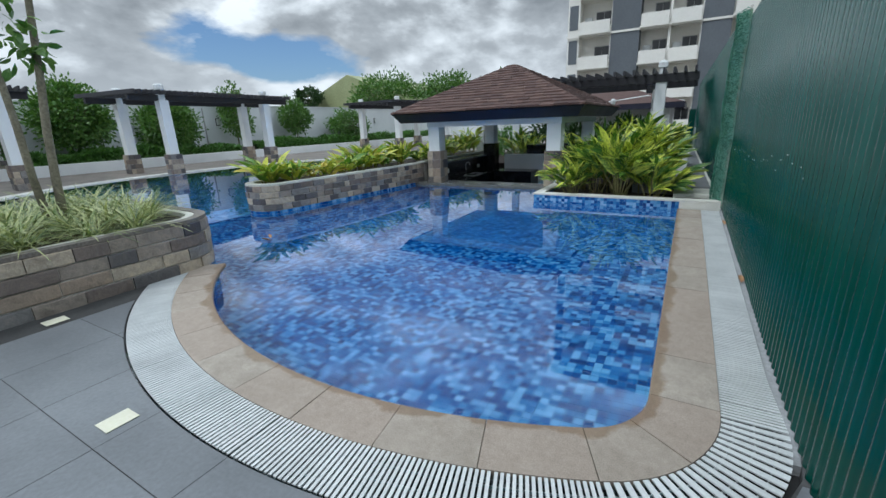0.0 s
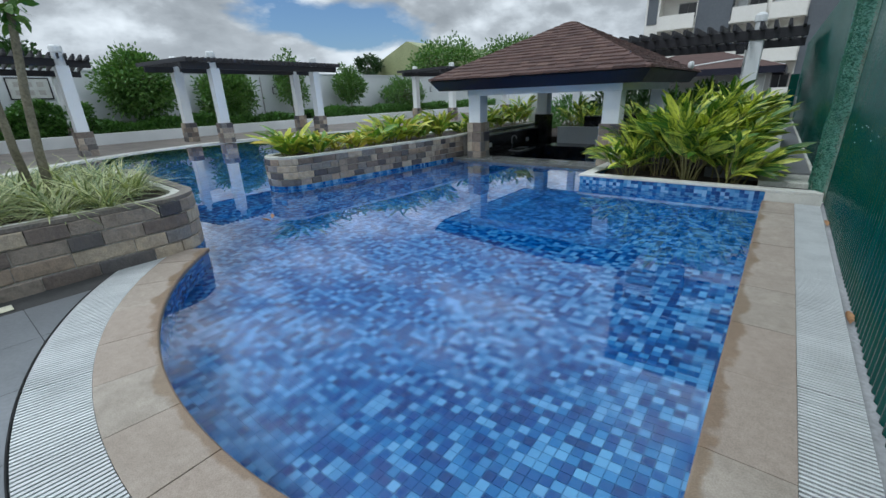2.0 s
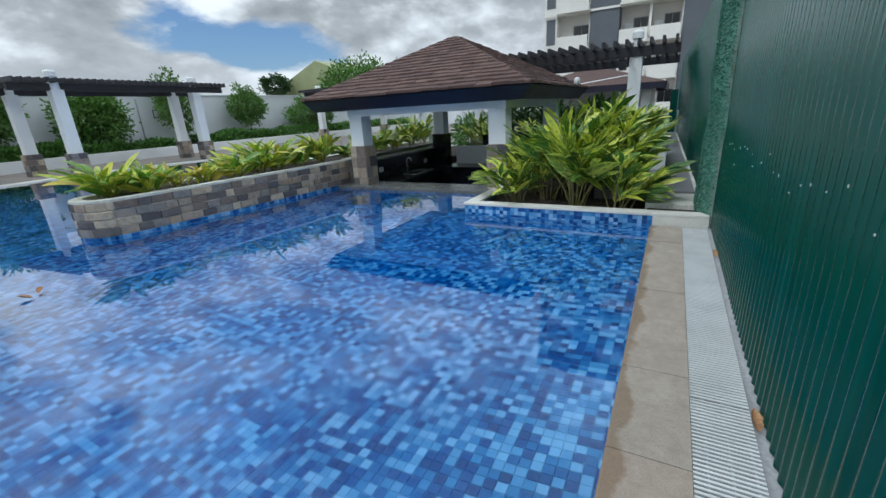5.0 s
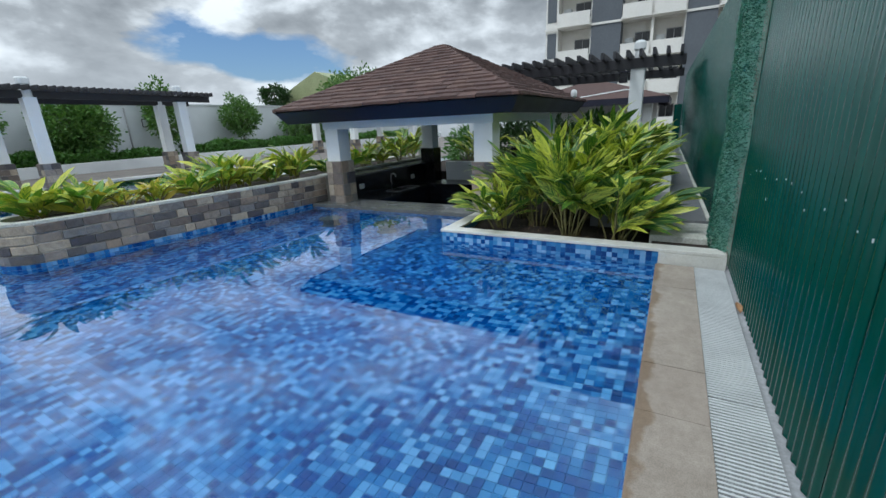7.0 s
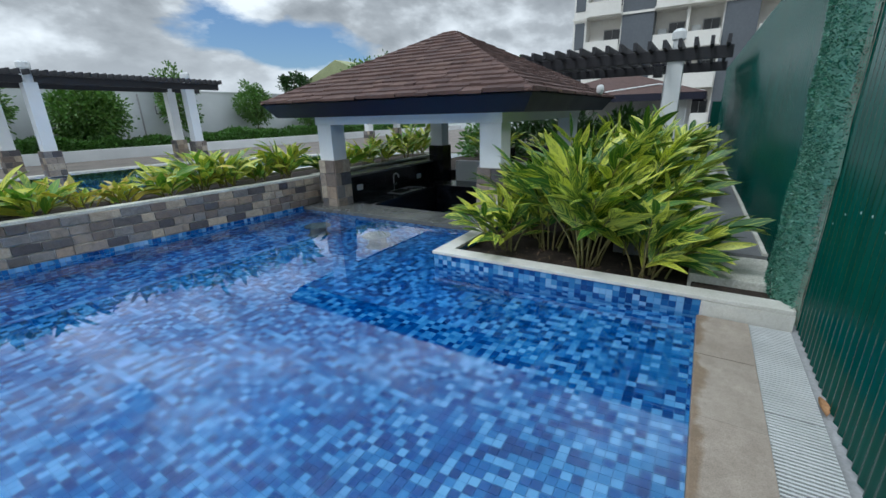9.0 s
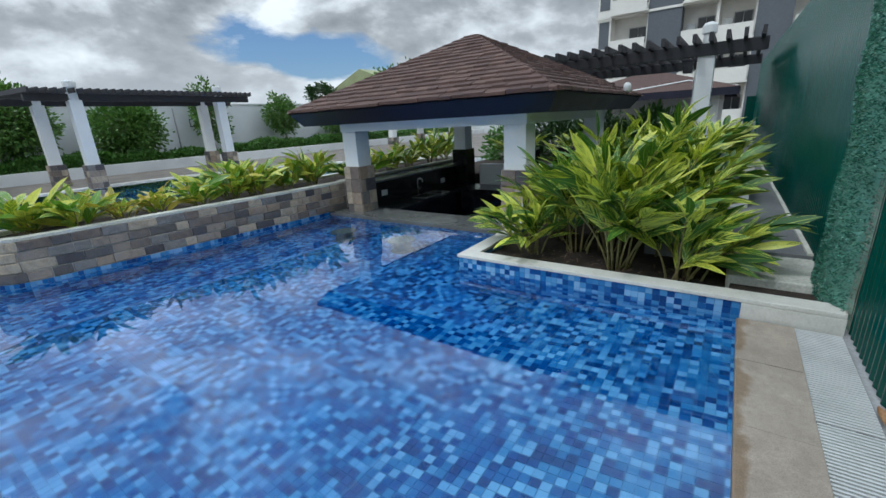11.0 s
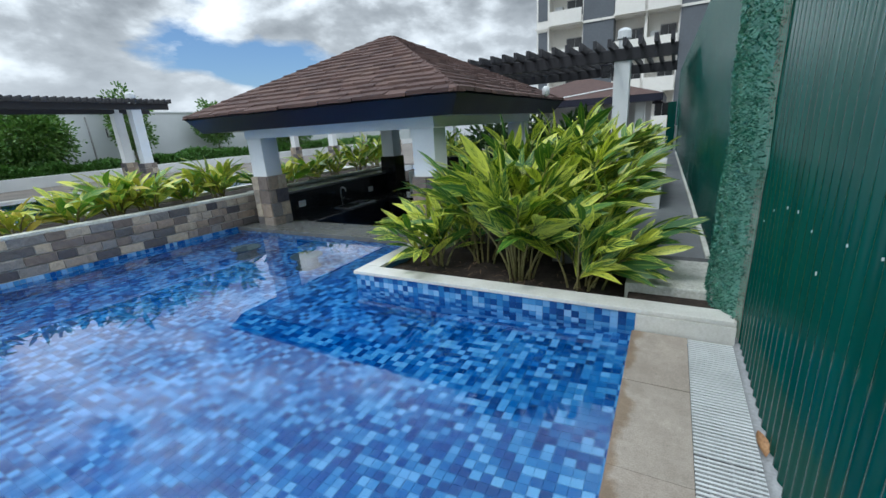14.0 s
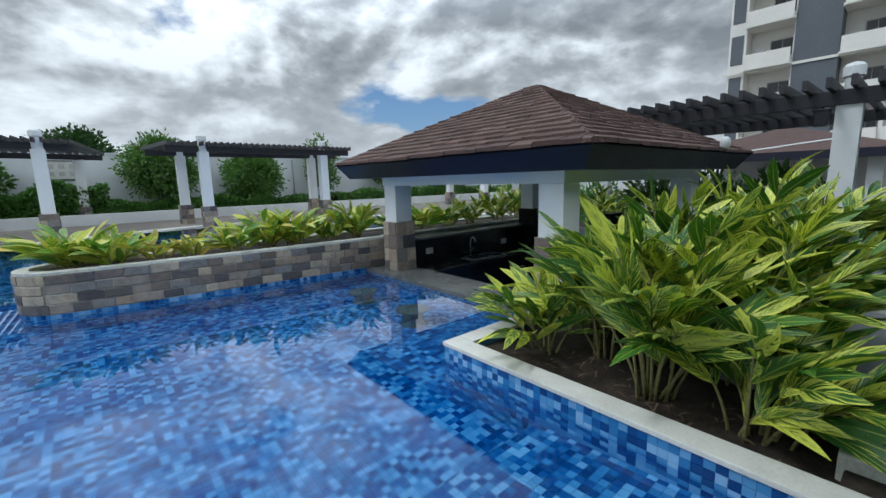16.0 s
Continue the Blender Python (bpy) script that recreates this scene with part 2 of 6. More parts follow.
def make_water():
    m, nt = material("pool_water")
    pos = nt.n("ShaderNodeNewGeometry").outputs["Position"]
    rip = nt.math("ADD", nt.noise(pos, 2.6, 3, 0.5), nt.math("MULTIPLY", nt.noise(pos, 9.0, 2, 0.5), 0.22))
    bumped = nt.n("ShaderNodeBump", {"Height": rip, "Strength": 0.004, "Distance": 0.02}).outputs[0]
    clear = nt.n("ShaderNodeBsdfRefraction", {"Color": (0.66, 0.90, 0.99, 1), "Roughness": 0.0, "IOR": 1.36, "Normal": bumped})
    gloss = nt.n("ShaderNodeBsdfAnisotropic", {"Color": (1.0, 1.0, 1.0, 1), "Roughness": 0.0, "Normal": bumped})
    mirror = nt.n("ShaderNodeFresnel", {"IOR": 1.33, "Normal": bumped}).outputs[0]
    mirror = nt.math("SUBTRACT", nt.math("MULTIPLY", mirror, 1.5), 0.010, clamp=True)
    b = nt.n("ShaderNodeMixShader", {0: mirror, 1: clear.outputs[0], 2: gloss.outputs[0]})
    nt.n("ShaderNodeOutputMaterial", {0: b.outputs[0]})
    return m


water_mat = make_water()


def make_fence(name, gloss):
    m, nt = material(name)
    pos = nt.n("ShaderNodeNewGeometry").outputs["Position"]
    streak_co = nt.n("ShaderNodeMapping", {0: pos, 3: (9.0, 9.0, 0.35)}).outputs[0]
    streak = nt.noise(streak_co, 1.0, 4, 0.6)
    big = nt.noise(pos, 0.8, 4, 0.6)
    c = nt.mix(nt.ramp(streak, [(0.35, g(0)), (0.75, g(1))]), (0.002, 0.044, 0.032, 1), (0.003, 0.064, 0.048, 1))
    c = nt.mix(nt.ramp(big, [(0.45, g(0)), (0.75, g(0.35))]), c, (0.003, 0.060, 0.066, 1))
    r = nt.math("ADD", gloss, nt.math("MULTIPLY", streak, 0.12))
    finish(nt, c, r, 0.0, nt.noise(pos, 3, 3), 0.06, 0.01, **{"Specular IOR Level": 0.24})
    return m


fence_mat = make_fence("green_sheet_steel", 0.10)
fence_dull = make_fence("dull_green_sheet_steel", 0.17)


def make_leaf(name, green, deep, stripe, amount):
    """A leaf with streaks that run from the midrib to the margin."""
    m, nt = material(name)
    uv = nt.n("ShaderNodeUVMap", uv_map="leaf").outputs[0]
    sep = nt.n("ShaderNodeSeparateXYZ", {0: uv})
    across = nt.math("ABSOLUTE", nt.math("SUBTRACT", sep.outputs[1], 0.5))
    slant = nt.math("SUBTRACT", nt.math("MULTIPLY", sep.outputs[0], 3.6), nt.math("MULTIPLY", across, 2.2))
    rnd = nt.n("ShaderNodeObjectInfo").outputs["Random"]
    isl = nt.n("ShaderNodeNewGeometry").outputs["Random Per Island"]
    seed = nt.math("MULTIPLY", nt.math("ADD", rnd, isl), 17.0)
    co = nt.n("ShaderNodeCombineXYZ", {0: nt.math("MULTIPLY", slant, 4.6), 1: nt.math("MULTIPLY", across, 0.7), 2: seed}).outputs[0]
    s = nt.noise(co, 1.5, 3, 0.6)
    margin = nt.math("ADD", s, nt.math("MULTIPLY", across, 0.26))
    vary = nt.math("MULTIPLY", nt.math("SUBTRACT", nt.math("FRACT", nt.math("MULTIPLY", seed, 3.1)), 0.5), 0.30)
    margin = nt.math("ADD", margin, vary)
    mask = nt.ramp(margin, [(1.0 - amount - 0.03, g(0)), (1.0 - amount + 0.02, g(1))])
    c = nt.mix(nt.math("FRACT", nt.math("MULTIPLY", seed, 1.7)), (*green, 1), (*deep, 1))
    rib = nt.ramp(across, [(0.02, g(1)), (0.045, g(0))])
    c = nt.mix(mask, c, (*stripe, 1))
    c = nt.mix(nt.math("MULTIPLY", rib, 0.6), c, (stripe[0] * 0.75, stripe[1] * 0.85, stripe[2] * 0.8, 1))
    b = nt.n("ShaderNodeBsdfPrincipled", {"Base Color": c, "Roughness": 0.36, "Normal": nt.n("ShaderNodeBump", {"Height": s, "Strength": 0.25, "Distance": 0.004}).outputs[0]})
    tr = nt.n("ShaderNodeBsdfTranslucent", {0: nt.mix(1.0, c, (1.0, 1.1, 0.5, 1), "MULTIPLY")})
    mixn = nt.n("ShaderNodeMixShader", {0: 0.20, 1: b.outputs[0], 2: tr.outputs[0]})
    nt.n("ShaderNodeOutputMaterial", {0: mixn.outputs[0]})
    return m


ginger_leaf = make_leaf("variegated_leaf", (0.070, 0.190, 0.026), (0.020, 0.085, 0.016), (0.70, 0.73, 0.11), 0.38)
ginger_low = make_leaf("low_ginger_leaf", (0.15, 0.32, 0.036), (0.085, 0.21, 0.03), (0.58, 0.58, 0.08), 0.42)
yellow_leaf = make_leaf("yellowing_leaf", (0.42, 0.36, 0.05), (0.25, 0.24, 0.04), (0.58, 0.47, 0.08), 0.5)
grass_leaf = make_leaf("striped_grass_blade", (0.135, 0.20, 0.055), (0.075, 0.135, 0.036), (0.52, 0.54, 0.27), 0.42)
tree_leaf = make_leaf("tree_leaf", (0.10, 0.22, 0.042), (0.048, 0.125, 0.024), (0.17, 0.28, 0.06), 0.35)
dark_leaf = make_leaf("dark_leaf", (0.035, 0.085, 0.02), (0.02, 0.055, 0.015), (0.055, 0.12, 0.03), 0.3)
hedge_leaf = make_leaf("hedge_leaf", (0.10, 0.225, 0.04), (0.055, 0.15, 0.028), (0.13, 0.26, 0.05), 0.3)
# here the pale streaks put the plastic's highlights into the colour
turf_leaf = make_leaf("plastic_turf_leaf", (0.022, 0.165, 0.115), (0.010, 0.085, 0.062), (0.20, 0.42, 0.34), 0.36)


def make_shingle():
    m, nt = material("brown_shingle")
    pos = nt.n("ShaderNodeNewGeometry").outputs["Position"]
    rnd = nt.n("ShaderNodeObjectInfo").outputs["Random"]
    isl = nt.n("ShaderNodeNewGeometry").outputs["Random Per Island"]
    v = nt.math("FRACT", nt.math("ADD", rnd, isl))
    c = nt.ramp(v, [(0.0, (0.062, 0.034, 0.030)), (0.3, (0.085, 0.047, 0.040)), (0.55, (0.105, 0.060, 0.050)), (0.8, (0.074, 0.042, 0.037)), (1.0, (0.125, 0.075, 0.060))])
    speck = nt.noise(pos, 160, 3, 0.7)
    blotch = nt.noise(pos, 5, 4, 0.6)
    c = nt.mix(0.4, c, nt.ramp(speck, [(0.3, g(0.1)), (0.7, g(0.9))]), "OVERLAY")
    c = nt.mix(0.3, c, nt.ramp(blotch, [(0.3, g(0.25)), (0.7, g(0.75))]), "OVERLAY")
    finish(nt, c, 0.85, 0, speck, 0.5, 0.004)
    return m


shingle_mat = make_shingle()


# ---- building helpers ----
def link_mesh(name, bm, mat, uv=None):
    me = bpy.data.meshes.new(name)
    bm.to_mesh(me)
    bm.free()
    for mm in (mat if isinstance(mat, (list, tuple)) else [mat]):
        me.materials.append(mm)
    return new(name, me)


def part(name, bm, mat, parent, label="", at=None):
    """Links a bmesh as one mesh under a thing or a part."""
    ob = link_mesh(name, bm, mat)
    ob.parent = parent
    if at is not None:
        ob.matrix_basis = at
    return tagged(ob, label)


def piece(name, me, parent, at):
    """An alike piece on shared mesh data."""
    ob = new(name, me)
    ob.parent = parent
    ob.matrix_basis = at
    return ob


def mesh_of(name, bm, mat):
    me = bpy.data.meshes.new(name)
    bm.to_mesh(me)
    bm.free()
    me.materials.append(mat)
    return me


def thing(name, at, label, category, group="", kind=""):
    ob = new(name)
    ob.empty_display_size = 0.1
    ob.matrix_basis = at if isinstance(at, Matrix) else Matrix.Translation(at)
    return tagged(ob, label, category, group, kind)


def setting(name, bm, mat, label, category):
    return tagged(link_mesh(name, bm, mat), label, category, "", "structure")


def smooth(ob):
    for p in ob.data.polygons:
        p.use_smooth = True
    return ob


def box(bm, x0, x1, y0, y1, z0, z1, bevel=0.0, taper=0.0):
    vs = [bm.verts.new(v) for v in ((x0, y0, z0), (x1, y0, z0), (x1, y1, z0), (x0, y1, z0))]
    t = taper
    vs += [bm.verts.new(v) for v in ((x0 + t, y0 + t, z1), (x1 - t, y0 + t, z1), (x1 - t, y1 - t, z1), (x0 + t, y1 - t, z1))]
    fs = [bm.faces.new([vs[i] for i in f]) for f in ((3, 2, 1, 0), (4, 5, 6, 7), (0, 1, 5, 4), (1, 2, 6, 5), (2, 3, 7, 6), (3, 0, 4, 7))]
    if bevel:
        es = {e for f in fs for e in f.edges}
        bmesh.ops.bevel(bm, geom=list(es), offset=bevel, segments=2, affect="EDGES", profile=0.6)
    return bm


def boxed(*a, **k):
    return box(bmesh.new(), *a, **k)


def tube(bm, pts, radii, sides=7):
    """A tapered round tube along points."""
    rings = []
    for i, p in enumerate(pts):
        p = Vector(p)
        d = (Vector(pts[min(i + 1, len(pts) - 1)]) - Vector(pts[max(i - 1, 0)])).normalized()
        side = d.cross(Vector((0.31, 0.95, 0.05))).normalized()
        up = side.cross(d)
        r = radii[i] if isinstance(radii, (list, tuple)) else radii
        rings.append([bm.verts.new(p + (side * math.cos(a) + up * math.sin(a)) * r) for a in [2 * math.pi * k / sides for k in range(sides)]])
    for a, b in zip(rings, rings[1:]):
        for k in range(sides):
            bm.faces.new((a[k], a[(k + 1) % sides], b[(k + 1) % sides], b[k]))
    bm.faces.new(rings[0][::-1])
    bm.faces.new(rings[-1])
    return bm


def lathe(bm, profile, sides=20, centre=(0, 0)):
    rings = [[bm.verts.new((centre[0] + r * math.cos(2 * math.pi * k / sides), centre[1] + r * math.sin(2 * math.pi * k / sides), z)) for k in range(sides)] for r, z in profile]
    for a, b in zip(rings, rings[1:]):
        for k in range(sides):
            bm.faces.new((a[k], a[(k + 1) % sides], b[(k + 1) % sides], b[k]))
    bm.faces.new(rings[0][::-1])
    bm.faces.new(rings[-1])
    return bm


def prism(bm, outline, z0, z1):
    """An upright solid on a closed outline (counterclockwise)."""
    lo = [bm.verts.new((x, y, z0)) for x, y in outline]
    hi = [bm.verts.new((x, y, z1)) for x, y in outline]
    bm.faces.new(lo[::-1])
    bm.faces.new(hi)
    n = len(outline)
    for i in range(n):
        bm.faces.new((lo[i], lo[(i + 1) % n], hi[(i + 1) % n], hi[i]))
    return bm


def uv_layer(bm, name):
    return bm.loops.layers.uv.get(name) or bm.loops.layers.uv.new(name)


def add_leaf(bm, m, length, width, droop, fold=0.15, seg=5, belly=0.45):
    """A lance-shaped leaf along +y of m, arching down, with a folded midrib."""
    uvl = uv_layer(bm, "leaf")
    rows = []
    for i in range(seg + 1):
        u = i / seg
        wdt = width * 0.5 * (math.sin(math.pi * min(1.0, u ** (0.9 if belly < 0.5 else 1.2)) * 0.97 + 0.05) ** 0.8)
        if i == seg:
            wdt = 0.002
        y = length * u * (1 - 0.12 * droop * u)
        z = -droop * length * u * u * 0.55
        lift = wdt * fold
        rows.append([bm.verts.new(m @ Vector((-wdt, y, z + lift))), bm.verts.new(m @ Vector((0, y, z))), bm.verts.new(m @ Vector((wdt, y, z + lift)))])
    for i, (a, b) in enumerate(zip(rows, rows[1:])):
        for k in range(2):
            f = bm.faces.new((a[k], a[k + 1], b[k + 1], b[k]))
            f.smooth = True
            for loop, (uu, vv) in zip(f.loops, ((i, k), (i, k + 1), (i + 1, k + 1), (i + 1, k))):
                loop[uvl].uv = (uu / seg, vv / 2)


def aim(at, d, up=Vector((0, 0, 1))):
    """A frame whose +y runs along d and whose +z leans to up."""
    y = Vector(d).normalized()
    x = y.cross(up)
    x = x.normalized() if x.length > 1e-4 else Vector((1, 0, 0))
    z = x.cross(y)
    m = Matrix((x, y, z)).transposed().to_4x4()
    m.translation = at
    return m


# ---- the pool's edge: a straight side, a tight corner, a wide arc ----
EDGE_X, EDGE_Y1, FILLET = -0.135, 7.53, 0.42


def circle3(a, b, c):
    ax, ay = a
    bx, by = b
    cx, cy = c
    d = 2 * (ax * (by - cy) + bx * (cy - ay) + cx * (ay - by))
    ux = ((ax * ax + ay * ay) * (by - cy) + (bx * bx + by * by) * (cy - ay) + (cx * cx + cy * cy) * (ay - by)) / d
    uy = ((ax * ax + ay * ay) * (cx - bx) + (bx * bx + by * by) * (ax - cx) + (cx * cx + cy * cy) * (bx - ax)) / d
    return ux, uy, math.hypot(ax - ux, ay - uy)


ARC_X, ARC_Y, ARC_R = circle3((-0.46, 2.04), (-1.75, 1.78), (-3.87, 2.48))
FIL_X = EDGE_X - FILLET
FIL_Y = ARC_Y - math.sqrt((ARC_R - FILLET) ** 2 - (ARC_X - FIL_X) ** 2)
FIL_A1 = math.atan2(FIL_Y - ARC_Y, FIL_X - ARC_X)  # direction at which fillet and arc touch
LEN1 = EDGE_Y1 - FIL_Y
LEN2 = FILLET * (0 - FIL_A1)
ARC_END = -math.acos((-4.33 - ARC_X) / ARC_R)  # the coping stops at the stone planter
LEN3 = ARC_R * (FIL_A1 - ARC_END)
EDGE_LEN = LEN1 + LEN2 + LEN3


def edge_at(s, d=0.0, z=0.0):
    """The point s metres along the pool's edge, d metres outside it."""
    if s <= LEN1:
        return Vector((EDGE_X + d, EDGE_Y1 - s, z))
    if s <= LEN1 + LEN2:
        a = -(s - LEN1) / FILLET
        return Vector((FIL_X + (FILLET + d) * math.cos(a), FIL_Y + (FILLET + d) * math.sin(a), z))
    a = FIL_A1 - (s - LEN1 - LEN2) / ARC_R
    return Vector((ARC_X + (ARC_R + d) * math.cos(a), ARC_Y + (ARC_R + d) * math.sin(a), z))


def edge_band(bm, s0, s1, d0, d1, z0, z1, steps, round_in=0.0, uvname=None):
    """A curved slab along the edge between two offsets."""
    prof = [(d0, z0), (d0, z1 - round_in), (d0 + round_in, z1), (d1, z1), (d1, z0)] if round_in else [(d0, z0), (d0, z1), (d1, z1), (d1, z0)]
    uvl = uv_layer(bm, uvname) if uvname else None
    rings = []
    for i in range(steps + 1):
        s = s0 + (s1 - s0) * i / steps
        rings.append([bm.verts.new(edge_at(s, d, z)) for d, z in prof])
    n = len(prof)
    faces = []
    for a, b in zip(rings, rings[1:]):
        for k in range(n):
            faces.append((bm.faces.new((a[k], a[(k + 1) % n], b[(k + 1) % n], b[k])), k))
    faces.append((bm.faces.new(rings[0][::-1]), None))
    faces.append((bm.faces.new(rings[-1]), None))
    if uvl:
        at = {}
        for r in rings:
            for v, (d, z) in zip(r, prof):
                at[v] = d
        for f, _ in faces:
            for loop in f.loops:
                loop[uvl].uv = (at[loop.vert], 0.0)
    bmesh.ops.recalc_face_normals(bm, faces=bm.faces)
    return bm



# ---- the ground ----
bm = bmesh.new()
for x0, x1, y0, y1 in ((-900, 900, -900, -10), (-900, 900, 42, 900), (-900, -24.5, -10, 42), (0.9, 900, -10, 42)):
    vs = [bm.verts.new(v) for v in ((x0, y0, -0.06), (x1, y0, -0.06), (x1, y1, -0.06), (x0, y1, -0.06))]
    bm.faces.new(vs)
setting("ground", bm, ground_mat, "bare grassy earth around the pool deck", "ground")

# ---- pool basin ----
PITCH, WATER = 0.0495, -0.022
LEDGE_X, FLOOR_Z = -1.55, -0.55


def floor_z(x):
    """The floor rises to the straight side beyond the ledge's edge."""
    if x < LEDGE_X:
        return FLOOR_Z
    return -0.30 + (x - LEDGE_X) / (EDGE_X - LEDGE_X) * 0.20


bm = bmesh.new()
prof = [(-17.6, -1.25), (-7.4, -1.25), (-6.8, FLOOR_Z - 0.004), (LEDGE_X, FLOOR_Z - 0.004), (LEDGE_X, -0.304), (EDGE_X + 0.1, -0.10)]
rings = [[bm.verts.new((x, y, z)) for x, z in prof] for y in (0.9, 24.0)]
for k in range(len(prof) - 1):
    bm.faces.new((rings[0][k], rings[0][k + 1], rings[1][k + 1], rings[1][k]))
pool_floor = setting("pool_floor", bm, grout, "dark blue grout bed of the tiled pool floor", "pool floor")


def inside_pool(x, y, slack=0.06):
    if x > EDGE_X + slack or y > 8.95:
        return False
    if x > FIL_X and y < FIL_Y:
        return math.hypot(x - FIL_X, y - FIL_Y) < FILLET + slack
    if x < -4.3:
        return y > 2.4
    return y > ARC_Y or math.hypot(x - ARC_X, y - ARC_Y) < ARC_R + slack


def quads_object(name, verts, faces, mat):
    me = bpy.data.meshes.new(name)
    me.from_pydata(verts, [], faces)
    me.materials.append(mat)
    return new(name, me)


def tile_verts(c, u, v, n, half, verts, faces, thick=0.003):
    """A square tile with its own sides."""
    b = len(verts)
    for su, sv in ((-1, -1), (1, -1), (1, 1), (-1, 1)):
        verts.append(c + u * half * su + v * half * sv)
    for su, sv in ((-1, -1), (1, -1), (1, 1), (-1, 1)):
        verts.append(c + u * half * 0.975 * su + v * half * 0.975 * sv + n * thick)
    faces.append((b + 4, b + 5, b + 6, b + 7))
    for k in range(4):
        faces.append((b + k, b + (k + 1) % 4, b + 4 + (k + 1) % 4, b + 4 + k))


verts, faces = [], []
ex, ey, ez = Vector((1, 0, 0)), Vector((0, 1, 0)), Vector((0, 0, 1))
slope = (Vector((EDGE_X, 0, floor_z(EDGE_X))) - Vector((LEDGE_X, 0, -0.30))).normalized()
nx = int((EDGE_X - LEDGE_X) / PITCH) + 1
for j in range(int((8.95 - 1.6) / PITCH)):
    y = 1.6 + (j + 0.5) * PITCH
    for i in range(nx + 1):
        x = LEDGE_X + (i + 0.5) * PITCH
        if inside_pool(x, y) and not (x > -2.4 and y > 7.6):
            tile_verts(Vector((x, y, floor_z(x) - 0.002)), slope, ey, Vector((0, 0, 1)), PITCH * 0.486, verts, faces)
    for i in range(int((LEDGE_X + 6.75) / PITCH)):
        x = LEDGE_X - (i + 0.5) * PITCH
        if inside_pool(x, y) and not (x > -2.4 and y > 7.6):
            tile_verts(Vector((x, y, FLOOR_Z - 0.002)), ex, ey, ez, PITCH * 0.486, verts, faces)
# riser of the ledge
for j in range(int((7.57 - 1.7) / PITCH)):
    for k in range(5):
        tile_verts(Vector((LEDGE_X, 1.7 + (j + 0.5) * PITCH, -0.32 - k * PITCH)), ey, ez, -ex, PITCH * 0.486, verts, faces)
ob = quads_object("floor_tile", verts, faces, tile_island)
ob.parent = pool_floor
tagged(ob, "mixed blue glazed mosaic tiles under water", "", "", "stuff")
# the deep part of the main pool
verts, faces = [], []
for j in range(int(19 / 0.1)):
    for i in range(int(10.4 / 0.1)):
        b = len(verts)
        x, y = -17.55 + i * 0.1, -0.5 + j * 0.1 + 1.5
        verts += [(x + a * 0.095, y + c * 0.095, -1.244) for a, c in ((0, 0), (1, 0), (1, 1), (0, 1))]
        faces.append((b, b + 1, b + 2, b + 3))
ob = quads_object("deep_floor_tile", verts, faces, tile_island)
ob.parent = pool_floor
tagged(ob, "blue mosaic tiles of the deep pool", "", "", "stuff")

bm = bmesh.new()
vs = [bm.verts.new(v) for v in ((-17.5, 0.9, WATER), (0.12, 0.9, WATER), (0.12, 9.0, WATER), (-5.88, 9.0, WATER), (-17.5, 9.0, WATER), (-5.88, 24, WATER), (-17.5, 24, WATER))]
bm.faces.new([vs[k] for k in (0, 1, 2, 3, 4)])
bm.faces.new([vs[k] for k in (4, 3, 5, 6)])
water = setting("water", bm, water_mat, "still clear pool water reflecting the cloudy sky", "water")
water.visible_shadow = False


# added tinted sheet: darkens the floor below it, for light lost in deep water
m_, nt_ = material("deep_water_tint")
nt_.n("ShaderNodeOutputMaterial", {0: nt_.n("ShaderNodeBsdfTransparent", {0: (0.76, 0.90, 0.97, 1)}).outputs[0]})
bm = bmesh.new()
bm.faces.new([bm.verts.new(v) for v in ((-17.5, 0.9, -0.33), (LEDGE_X - 0.004, 0.9, -0.33), (LEDGE_X - 0.004, 24, -0.33), (-17.5, 24, -0.33))])
setting("deep_tint_sheet", bm, m_, "thin bluish sheet added to darken the water beyond the shallow ledge", "water")


def tile_wall(p0, p1, z1, rows, normal, name, parent, pieces=False, into=None):
    """Courses of mosaic tiles on an upright face; pieces: each tile an object of its own."""
    p0, p1 = Vector((*p0, 0)), Vector((*p1, 0))
    d = (p1 - p0).normalized()
    n = Vector((*normal, 0)).normalized()
    count = int((p1 - p0).length / PITCH + 0.5)
    step = (p1 - p0).length / count
    if pieces:
        v, f = [], []
        tile_verts(Vector((0, 0, 0)), Vector((1, 0, 0)), Vector((0, 0, 1)), Vector((0, -1, 0)), PITCH * 0.486, v, f)
        me = bpy.data.meshes.new("tile")
        me.from_pydata(v, [], f)
        me.materials.append(tile_piece)
        rot = Matrix((d, -n, Vector((0, 0, 1)))).transposed().to_4x4()
        inv = parent.matrix_basis.inverted()
        for r in range(rows):
            for i in range(count):
                piece("tile", me, parent, inv @ Matrix.Translation(p0 + d * (i + 0.5) * step + Vector((0, 0, z1 - (r + 0.5) * PITCH))) @ rot)
        return
    v, f = into or ([], [])
    for r in range(rows):
        for i in range(count):
            tile_verts(p0 + d * (i + 0.5) * step + Vector((0, 0, z1 - (r + 0.5) * PITCH)), d * (step / PITCH), ez, n, PITCH * 0.486, v, f)
    if into:
        return
    tile_field(name, v, f, parent)


def tile_field(name, v, f, parent):
    """Joins a run of wall tiles into one part."""
    o = quads_object(name, v, f, tile_island)
    o.parent = parent
    o.matrix_basis = parent.matrix_basis.inverted()
    tagged(o, "", "", "", "stuff")


